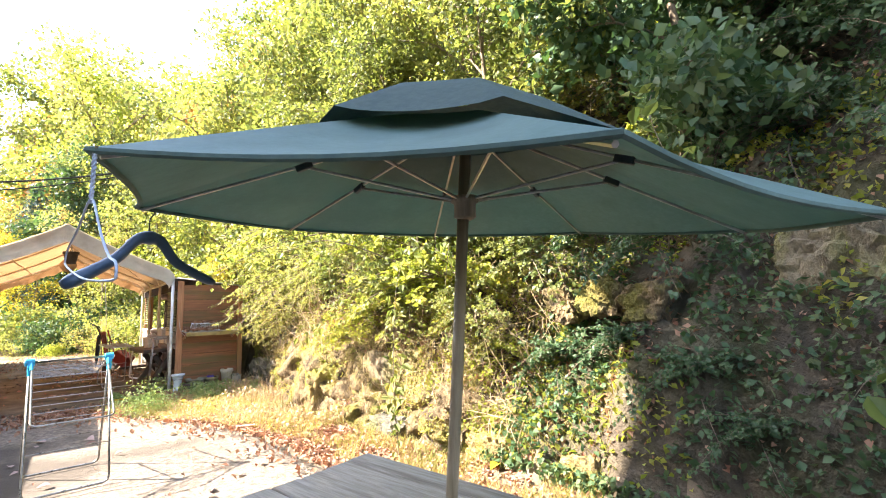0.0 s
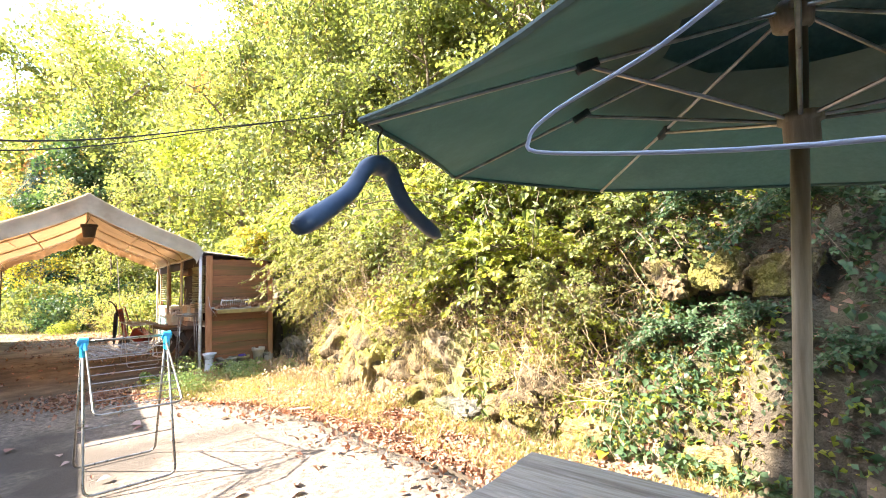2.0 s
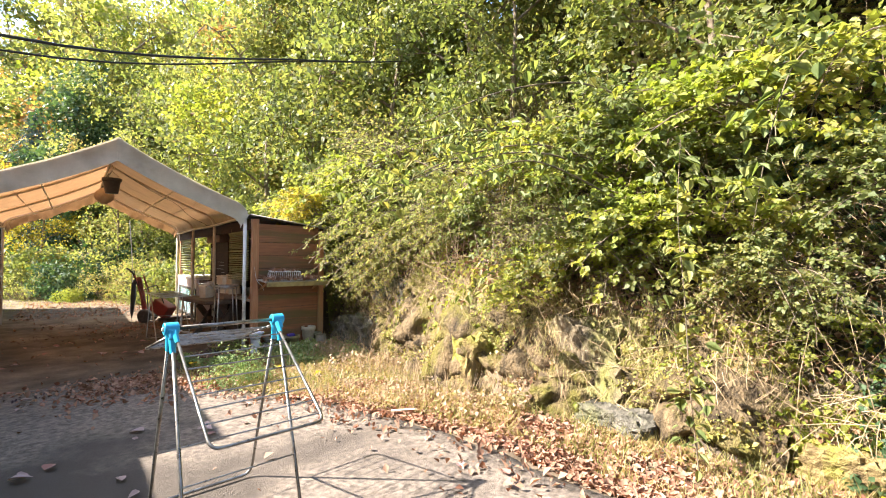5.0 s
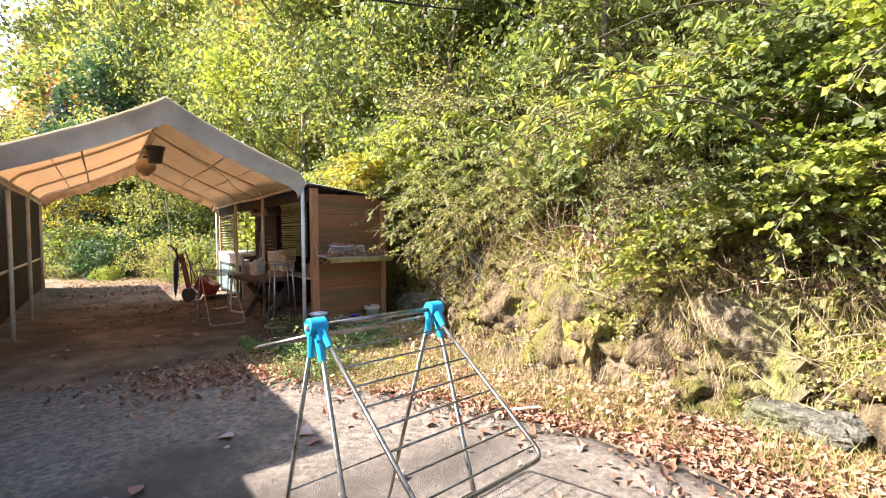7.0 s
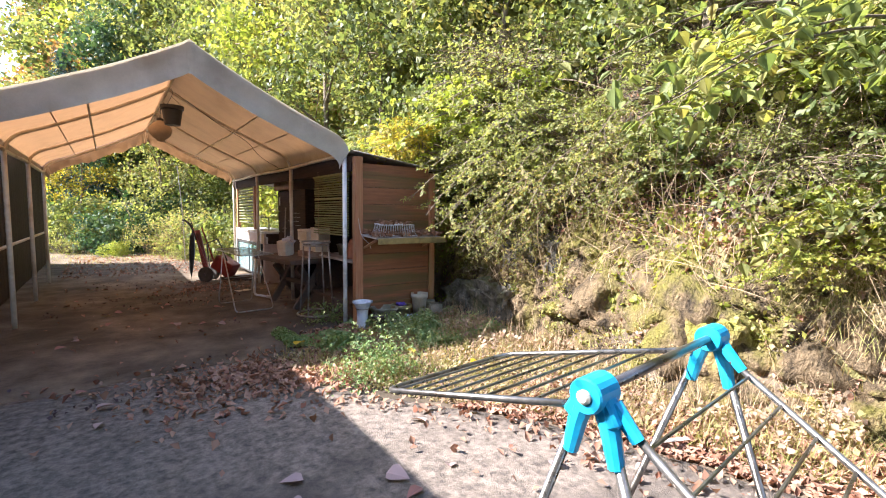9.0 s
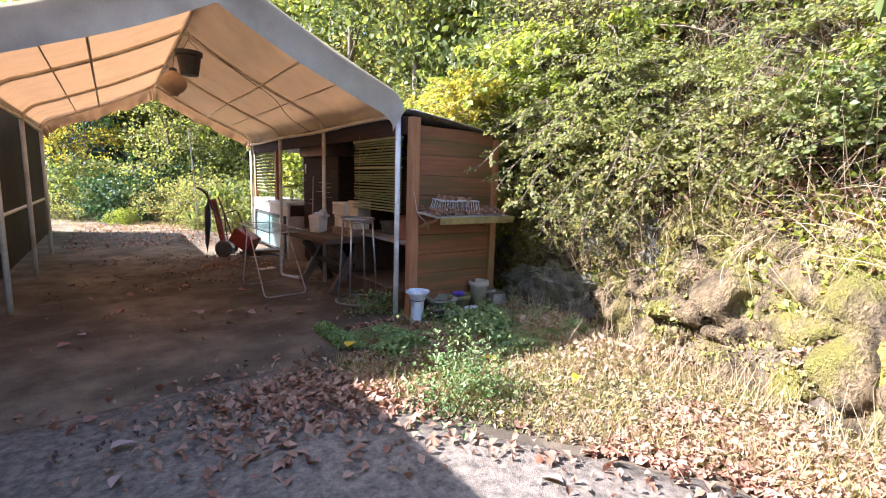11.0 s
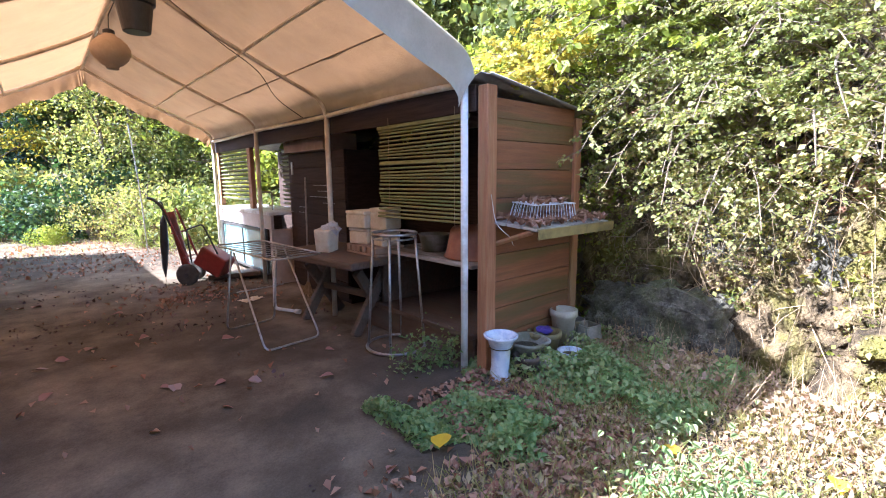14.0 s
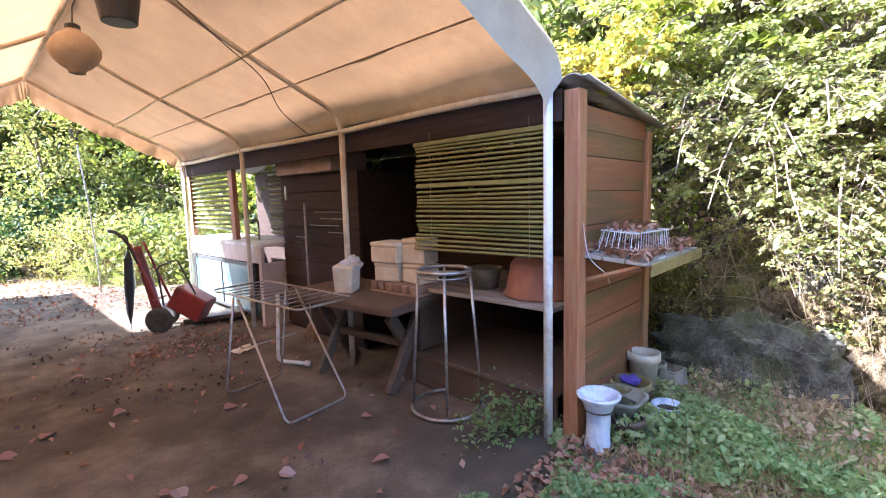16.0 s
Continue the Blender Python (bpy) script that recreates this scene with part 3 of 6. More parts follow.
RNG = np.random.RandomState(11)


def unit(v):
    return v / np.maximum(np.linalg.norm(v, axis=1, keepdims=True), 1e-6)


def leaf_arrays(p, size, up=0.6, droop=0.25, wide=0.36, fold=0.25, rng=RNG):
    """Folded four-point leaves at the points p: corners and triangles."""
    n = len(p)
    d = rng.normal(size=(n, 3))
    d[:, 2] -= droop
    d = unit(d)
    nn = rng.normal(size=(n, 3))
    nn[:, 2] += up * 2
    side = unit(np.cross(d, nn))
    nn = unit(np.cross(side, d))
    L = (size * (0.6 + 0.8 * rng.rand(n)))[:, None]
    w = L * wide
    b = p - d * L * 0.5
    mid = b + d * L * 0.45
    v = np.stack([b, mid + side * w + nn * w * fold, b + d * L - nn * L * 0.12, mid - side * w + nn * w * fold], 1).reshape(-1, 3)
    k = np.arange(n)[:, None] * 4
    return v, np.concatenate([k + [[0, 1, 2]], k + [[0, 2, 3]]])


def clumps(centres, per, sigma, rng=RNG, flat=0.8):
    c = np.repeat(centres, per, 0)
    return c + rng.normal(size=c.shape) * sigma * np.array([1, 1, flat])


def shrub_proto(name, label, leaf_mat, nclump, per, leaf, rng, open_form=0.5, wide=0.36, twigs=13):
    """A bush about 1 m in radius, built round its base."""
    root = thing(name, pose(0, 0, 0), label, "shrub", "shrubs on the bank")
    ang, r = rng.rand(nclump) * 2 * math.pi, rng.rand(nclump) ** 0.5
    h = 0.12 + rng.rand(nclump) * 1.0
    lim = np.sqrt(np.clip(1.15 - (h - 0.35) ** 2 / 0.75, 0.05, 1))
    c = np.stack([np.cos(ang) * r * lim, np.sin(ang) * r * lim, h], 1)
    c *= 1 + 0.25 * (rng.rand(nclump, 1) - 0.5)
    p = clumps(c, per, 0.10 + 0.05 * open_form, rng)
    v, f = leaf_arrays(p, leaf, rng=rng, wide=wide)
    array_mesh("foliage", v, f, leaf_mat, root)
    bm = bmesh.new()
    for i in range(0, nclump, max(1, nclump // twigs)):
        e = Vector(c[i])
        a = Vector((rng.normal() * 0.08, rng.normal() * 0.08, -0.15))
        m1 = a.lerp(e, 0.5) + Vector((rng.normal() * 0.07, rng.normal() * 0.07, 0.12))
        tube(smooth_line([a, m1, e], 3), [0.014, 0.012, 0.011, 0.009, 0.007, 0.005, 0.003], 4, bm)
    part("branchwork", bm, M_BARK, root)
    return root


def leaf_along(p, d, nn, size, wide=0.36, fold=0.2, rng=RNG):
    """Folded leaves at the points p that point along d and face nn."""
    n = len(p)
    d = unit(d)
    side = unit(np.cross(d, nn))
    nn = unit(np.cross(side, d))
    L = (size * (0.6 + 0.8 * rng.rand(n)))[:, None]
    w = L * wide
    mid = p + d * L * 0.45
    v = np.stack([p, mid + side * w + nn * w * fold, p + d * L - nn * L * 0.10, mid - side * w + nn * w * fold], 1).reshape(-1, 3)
    k = np.arange(n)[:, None] * 4
    return v, np.concatenate([k + [[0, 1, 2]], k + [[0, 2, 3]]])


def spray_proto(name, label, leaf_mat, rng, nbranch=22, ntwig=9, per=12, leaf=0.045, droop=0.9, fan=75, wide=0.38):
    """A shrub of arching branches that lean out along -x, with leaves in flat tiers on their side twigs; about 1 m long."""
    root = thing(name, pose(0, 0, 0), label, "shrub", "shrubs on the bank")
    bm = bmesh.new()
    P, D, N = [], [], []
    for b in range(nbranch):
        az = math.pi + radians(fan) * (2 * rng.rand() - 1)
        el = radians(5 + 65 * rng.rand())
        ln = 0.65 + 0.55 * rng.rand()
        o = np.array([0.1 * rng.normal(), 0.18 * rng.normal(), 0.05 * rng.normal()])
        out = np.array([math.cos(az), math.sin(az), 0.0])
        bend = 0.25 * rng.normal()
        across = np.array([-out[1], out[0], 0.0])

        def at(t):
            return o + ln * (out * t * math.cos(el) + across * bend * t * t + np.array([0, 0, t * math.sin(el) - droop * (0.35 + 0.35 * math.cos(el)) * t * t]))
        line = [Vector(at(t)) for t in (0, 0.2, 0.4, 0.6, 0.8, 1.0)]
        tube(line, [0.011, 0.009, 0.0075, 0.006, 0.0045, 0.003], 4, bm, caps=False)
        for k in range(ntwig):
            t = 0.22 + 0.78 * (k + rng.rand()) / ntwig
            a, fwd = at(t), unit((at(min(t + 0.05, 1.05)) - at(t - 0.05))[None])[0]
            sd = unit(np.cross(fwd, np.array([0, 0, 1.0]))[None])[0] * (1 if k % 2 else -1)
            td = unit((fwd * 0.75 + sd * (0.5 + 0.6 * rng.rand()) + np.array([0, 0, 0.25 * rng.normal() - 0.05]))[None])[0]
            tl = (0.16 + 0.22 * rng.rand()) * (1.15 - 0.5 * t)
            tube([Vector(a), Vector(a + td * tl)], [0.003, 0.0015], 3, bm, caps=False)
            q = rng.rand(per) ** 0.8
            P.append(a + td * (q * tl)[:, None] + rng.normal(size=(per, 3)) * 0.012)
            alt = np.where(np.arange(per) % 2 == 0, 1.0, -1.0)[:, None]
            D.append(td * 0.7 + np.cross(td, np.array([0, 0, 1.0])) * alt * 0.8 + rng.normal(size=(per, 3)) * 0.45 - np.array([0, 0, 0.2]))
            N.append(np.array([-0.5, 0.1, 0.75]) + rng.normal(size=(per, 3)) * 0.75)
    v, f = leaf_along(np.concatenate(P), np.concatenate(D), np.concatenate(N), leaf, wide, rng=rng)
    array_mesh("foliage", v, f, leaf_mat, root)
    part("branchwork", bm, M_BARK, root)
    return root


def conifer_proto(rng):
    """A far conifer of about 9 m with whorls of drooping boughs."""
    root = thing("tree", pose(0, 0, 0), "blue-green conifer standing beyond the carport", "tree", "trees on the hillside")
    bm = tube([(0, 0, -0.4), (0.05, 0, 4), (0, 0.05, 9)], [0.16, 0.09, 0.01], 8)
    P, D, N = [], [], []
    for k in range(120):
        q = (k + rng.rand()) / 120
        z, az, ln = 0.8 + 8.1 * q, k * 2.4, 1.9 * (1 - q) ** 0.8 + 0.12
        out = np.array([math.cos(az), math.sin(az), 0])
        a, e = np.array([0, 0, z]), np.array([0, 0, z - 0.25 * ln]) + out * ln
        tube([Vector(a), Vector(e)], [0.02, 0.004], 3, bm, caps=False)
        n = int(30 + 60 * ln)
        u = rng.rand(n)
        P.append(a + (e - a) * u[:, None] + rng.normal(size=(n, 3)) * 0.10 * np.array([1, 1, 0.6]))
        D.append(out * 0.7 + rng.normal(size=(n, 3)) * 0.5 - np.array([0, 0, 0.4]))
        N.append(np.array([0, 0, 1.0]) + rng.normal(size=(n, 3)) * 0.4)
    part("trunk", bm, M_BARK, root, smooth=True)
    v, f = leaf_along(np.concatenate(P), np.concatenate(D), np.concatenate(N), 0.17, 0.16, rng=rng)
    array_mesh("crown", v, f, G_CONIFER, root)
    return root


def tree_proto(name, label, leaf_mat, rng, nlimb=9, per=42, leaf=0.100, crown=1.0, tall=1.0):
    """A tree of about 6 m, built round its base."""
    root = thing(name, pose(0, 0, 0), label, "tree", "trees on the hillside")
    top = 4.6 * tall
    line = [Vector((0, 0, -0.4)), Vector((0.1 * rng.normal(), 0.1 * rng.normal(), top * 0.35)), Vector((0.3 * rng.normal(), 0.3 * rng.normal(), top * 0.7)), Vector((0.4 * rng.normal(), 0.4 * rng.normal(), top))]
    tl = smooth_line(line, 4)
    bm = tube(tl, [0.075 * (1 - 0.85 * i / (len(tl) - 1)) for i in range(len(tl))], 8)
    cs = []
    for k in range(nlimb):
        q = 0.12 + 0.84 * k / (nlimb - 1)
        b = tl[int(q * (len(tl) - 1))]
        az = k * 2.4 + rng.normal() * 0.4
        ln = crown * (1.9 - 1.2 * abs(q - 0.5)) * (0.8 + 0.4 * rng.rand())
        e = b + Vector((math.cos(az) * ln, math.sin(az) * ln, ln * (0.15 + 0.6 * q) * (0.6 + 0.6 * rng.rand())))
        m1 = b.lerp(e, 0.5) + Vector((0, 0, 0.18 * ln))
        sl = smooth_line([b, m1, e], 4)
        tube(sl, [0.032 * (1 - 0.85 * i / (len(sl) - 1)) for i in range(len(sl))], 5, bm)
        for s in range(6):
            o = sl[2 + s % (len(sl) - 2)]
            t = o + Vector(rng.normal(size=3) * 0.42 * crown) + Vector((0, 0, 0.15))
            tube([o, o.lerp(t, 0.5) + Vector((0, 0, 0.06)), t], [0.016, 0.011, 0.005], 4, bm)
            cs += [t, o.lerp(t, 0.6)]
        cs += [e, m1.lerp(e, 0.5)]
    part("trunk", bm, M_BARK, root, smooth=True)
    c = np.array([tuple(q) for q in cs])
    c = np.concatenate([c, c + rng.normal(size=c.shape) * 0.28])
    v, f = leaf_arrays(clumps(c, per, 0.17, rng), leaf, rng=rng)
    array_mesh("crown", v, f, leaf_mat, root)
    return root


def spot(x, y, scale, rz, sink=0.05, squash=1.0, lean=(0, 0)):
    z = float(height(x, y)) - sink
    return pose(x, y, z, lean[0], lean[1], rz) @ Matrix.Diagonal((scale, scale, scale * squash, 1))


def plant_all():
    rng = np.random.RandomState(3)
    S = {
        "lime": shrub_proto("shrub", "bushy shrub with small yellow-green leaves", G_LIME, 72, 38, 0.090, rng),
        "green": shrub_proto("shrub", "bushy shrub with fresh green leaves", G_GREEN, 75, 40, 0.090, rng),
        "pale": shrub_proto("shrub", "straggling shrub with pale dusty leaves", G_PALE, 60, 44, 0.052, rng, 0.1, twigs=36),
        "deep": shrub_proto("shrub", "dark green evergreen shrub", G_DEEP, 74, 38, 0.088, rng),
    }
    T = {
        "lime": tree_proto("tree", "broadleaf tree with bright yellow-green leaves", G_LIME, rng),
        "green": tree_proto("tree", "slender tree with fresh green leaves", G_GREEN, rng, 10, 40, 0.100, 1.0, 1.15),
        "pale": tree_proto("tree", "thin tree with pale autumn leaves", G_PALE, rng, 9, 30, 0.100, 1.1, 1.1),
        "rust": tree_proto("tree", "tree with orange and rust autumn leaves", G_RUST, rng, 9, 26, 0.12, 1.1, 1.2),
        "deep": tree_proto("tree", "tall tree with dark evergreen leaves that also stand in for shade", G_DEEP, rng, 11, 40, 0.13, 0.8, 1.3),
        "yellow": tree_proto("tree", "small tree turning golden yellow", G_YELLOW, rng, 9, 34, 0.09, 0.9, 0.9),
    }
    used = set()

    def put(table, key, m):
        if id(table[key]) not in used:
            used.add(id(table[key]))
            table[key].matrix_basis = m
        else:
            copy_thing(table[key], m).matrix_basis = m

    # trees: place, kind, scale
    for x, y, k, s in ((3.6, -1.2, "green", 0.85), (3.2, 1.6, "green", 0.9), (2.9, 4.2, "green", 0.9), (3.6, 6.8, "pale", 1.0), (2.7, 9.0, "pale", 1.0), (1.9, 11.8, "green", 1.05),
                       (4.4, -4.0, "green", 0.9), (5.0, -6.6, "deep", 1.0), (4.6, -9.4, "deep", 1.0), (6.2, -2.6, "green", 1.1), (5.6, 0.6, "green", 1.2), (5.2, 3.4, "pale", 1.2),
                       (5.6, 6.0, "lime", 1.25), (5.0, 9.6, "rust", 1.2), (4.2, 12.6, "pale", 1.3), (2.4, 14.6, "pale", 1.2), (0.2, 15.5, "green", 1.1), (-1.8, 17.5, "deep", 1.05),
                       (-3.0, 15.8, "yellow", 0.75), (-0.9, 13.4, "pale", 0.7), (8.0, 2.0, "green", 1.4), (8.0, 8.0, "lime", 1.5), (7.4, 13.0, "green", 1.5), (3.4, 19.0, "pale", 1.5),
                       (8.4, -5.5, "green", 1.3), (8.2, -10, "lime", 1.3), (0.6, 20.5, "green", 1.3), (-2.6, 23.0, "rust", 1.2), (-4.6, 20.5, "pale", 0.9), (12, 5, "lime", 1.7), (11.5, 14, "green", 1.7), (12, -3, "green", 1.6),
                       (7.0, 20, "lime", 1.6), (-6.5, 26, "green", 1.1), (-9, 30, "yellow", 1.0), (2.4, 6.2, "green", 1.0), (2.2, 10.4, "lime", 1.05), (3.2, -2.6, "green", 0.7), (3.4, -5.4, "green", 0.75), (3.5, -8.0, "deep", 0.8), (2.9, 0.4, "green", 0.8)):
        put(T, k, spot(x, y, s * (1.3 if y > 0 else 1.1), rng.rand() * 360, 0.1))
    # far trees that close the view above the carport
    for x, y, k, sc in ((-1.2, 22, "pale", 2.3), (0.8, 25, "lime", 2.6), (-2.4, 30, "green", 2.9), (2.8, 24, "lime", 2.5), (0.2, 32, "pale", 3.1), (3.5, 31, "pale", 3.0), (-4.6, 40, "yellow", 3.2), (5.5, 18, "lime", 2.2), (-3.4, 37, "rust", 2.7)):
        put(T, k, spot(x, y, sc, rng.rand() * 360, 0.6))
    firs = {"fir": conifer_proto(rng)}
    for x, y, sc in ((-2.6, 19.0, 0.8), (-3.6, 21.0, 0.95), (-4.6, 24.5, 0.9)):
        put(firs, "fir", spot(x, y, sc, rng.rand() * 360, 0.2))
    # arching shrubs on the bank, in tiers up the slope
    A = {
        "lime": spray_proto("shrub", "arching shrub with yellow-green leaves in flat tiers", G_LIME, rng, 22, 9, 13, 0.062),
        "green": spray_proto("shrub", "arching shrub with fresh green leaves", G_GREEN, rng, 22, 9, 13, 0.062),
        "pale": spray_proto("shrub", "straggling shrub with small pale leaves on thin arching twigs", G_PALE, rng, 20, 10, 21, 0.031, 1.0),
        "yellow": spray_proto("shrub", "arching shrub turning golden yellow", G_YELLOW, rng, 22, 9, 13, 0.06, 0.7),
        "deep": spray_proto("shrub", "dark green trailing evergreen shrub whose leaf colour also stands in for shade", G_DEEP, rng, 20, 8, 12, 0.06, 1.1),
        "twiggy": spray_proto("shrub", "half-bare shrub of thin brown twigs with few leaves", G_PALE, rng, 34, 9, 5, 0.036, 0.8),
    }
    for y in np.arange(-13, 12.5, 0.62):
        for s in (0.65, 1.15, 1.75, 2.5, 3.5, 4.8):
            yy = y + 0.45 * rng.normal()
            x = float(foot(yy)) + s + 0.2 * rng.normal()
            if yy < -7.6:
                # only dark leaves here: the bank's shade is put into their colour
                k = "deep"
                if s < 1.4 and (yy > -8.7 or rng.rand() < 0.55):
                    continue
            elif yy < -5.8:
                k = ["deep", "green", "pale", "lime"][rng.randint(4)]
                if yy < -6.5 and s < 1.6:
                    continue
            elif -2.8 < yy < 0.6 and s < 3:
                k = ["pale", "pale", "twiggy", "twiggy", "pale"][rng.randint(5)]
                if rng.rand() < 0.42:
                    continue
            elif yy > 6:
                k = ["green", "lime", "deep", "pale"][rng.randint(4)]
            else:
                k = ["lime", "green", "pale", "green", "twiggy", "pale"][rng.randint(6)]
            if -6.6 < yy < 0.4 and s < 1.0 and rng.rand() < 0.6:
                continue
            sc = 0.55 + 0.16 * s + 0.2 * rng.rand() - (0.15 if s < 1 else 0)
            put(A, k, spot(x, yy, sc, 40 * rng.normal(), 0.05, 0.9 + 0.3 * rng.rand()))
    # branches hanging out over the shed and the rock
    for x, y, z, k, sc, rz in ((1.95, -1.15, 1.75, "pale", 1.15, 8), (2.05, -1.7, 1.6, "pale", 1.0, -12), (1.9, -0.7, 2.05, "pale", 1.1, 0), (1.75, -0.95, 1.2, "pale", 0.62, 14), (1.95, -1.45, 1.15, "pale", 0.62, -6),
                               (2.2, -1.9, 2.2, "pale", 1.1, 10), (2.1, -1.1, 2.45, "pale", 1.15, -10), (2.1, -2.5, 1.9, "pale", 0.8, 0), (1.25, 0.15, 2.2, "yellow", 0.8, 0), (1.9, 0.5, 2.35, "lime", 0.95, -14), (2.0, -0.3, 2.75, "lime", 1.1, 12),
                               (2.0, 1.2, 2.4, "lime", 1.1, 0), (2.0, 2.4, 2.3, "green", 1.1, 0), (1.9, 4.0, 2.2, "green", 1.0, 0), (2.2, -3.1, 1.9, "green", 0.8, 0), (2.3, -3.8, 1.75, "twiggy", 0.8, 0), (2.1, -4.3, 1.35, "lime", 0.62, 0),
                               (2.1, -4.9, 1.65, "green", 0.8, 10), (2.2, -5.5, 1.8, "lime", 0.85, 0), (2.0, -6.4, 1.4, "green", 0.5, -20), (2.6, -6.9, 2.0, "green", 0.75, 0), (2.35, -6.5, 1.2, "pale", 0.55, 0), (2.65, -7.5, 2.05, "deep", 0.55, 0), (2.35, -7.35, 0.95, "deep", 0.5, 0), (2.4, -8.0, 1.1, "deep", 0.5, 0), (2.6, -8.3, 1.95, "deep", 0.65, 0), (2.35, -8.6, 0.9, "deep", 0.55, 0), (2.2, -9.0, 0.6, "deep", 0.4, 0), (1.62, -4.2, 1.05, "lime", 0.36, 0),
                               (2.4, -0.6, 3.1, "twiggy", 1.3, 0), (2.5, 0.2, 3.3, "twiggy", 1.3, 0), (2.6, -2.8, 2.6, "pale", 1.1, 0), (2.7, -3.8, 2.7, "lime", 1.1, 0), (2.7, -4.9, 2.7, "green", 1.1, 0), (2.7, -5.9, 2.8, "lime", 1.1, 0)):
        put(A, k, pose(x, y, z, 0, 0, rz) @ Matrix.Diagonal((sc, sc, sc, 1)))
    # thicket beyond the carport
    for x, y, k, sc in ((-3.4, 13.2, "pale", 0.9), (-2.2, 12.6, "deep", 1.1), (-1.1, 11.6, "pale", 1.0), (-0.2, 10.4, "pale", 1.15), (0.5, 9.2, "green", 1.1), (1.1, 8.0, "green", 1.0), (-2.8, 14.6, "green", 1.5), (-1.2, 13.8, "deep", 1.6),
                        (0.2, 12.4, "pale", 1.6), (1.0, 10.6, "pale", 1.5), (-4.4, 15.2, "green", 1.2), (-5.6, 16.5, "lime", 1.3), (0.0, 8.6, "pale", 0.5), (-0.6, 9.6, "pale", 0.45), (-3.6, 17.5, "deep", 1.7), (-7, 19, "pale", 1.6), (-2.2, 11.4, "lime", 0.4)):
        put(S, k, spot(x, y, sc, rng.rand() * 360, 0.08))


plant_all()

# far ridge
def build_ridge():
    xs = np.linspace(-190, 60, 90)
    V, F = [], []
    for i, x in enumerate(xs):
        top = 26 + 14 * vn(x * 0.02, 0, 30) + 4 * vn(x * 0.12, 0, 31)
        for k in range(8):
            q = k / 7
            V.append((x, 175 + 60 * q + 6 * vn(x * 0.1, q * 5, 32), -1 + top * q ** 0.8))
    for i in range(len(xs) - 1):
        for k in range(7):
            a = i * 8 + k
            F.append((a, a + 8, a + 9, a + 1))
    ridge = array_mesh("backdrop", V, F, surface("far_woods", (0.05, 0.09, 0.07), (0.10, 0.14, 0.09), (0.09, 0.11, 0.08), 0.95, 0.3, 0.05, 0.0, spread=0.4, grain=1.2), smooth=True)
    tagged(ridge, "hazy wooded ridge in the distance", "backdrop", kind="structure")


build_ridge()


# ground cover
def scatter(name, label, category, p, size, material, up=1.0, droop=0.0, wide=0.36, fold=0.25):
    v, f = leaf_arrays(p, size, up, droop, wide, fold)
    return tagged(array_mesh(name, v, f, material), label, category, kind="stuff")


def on_ground(x, y, lift):
    z = height(x, y)
    z = np.where((x < slab_edge(y)) & (y < -1.0), 0.036, z)
    return np.stack([x, y, z + lift], 1)


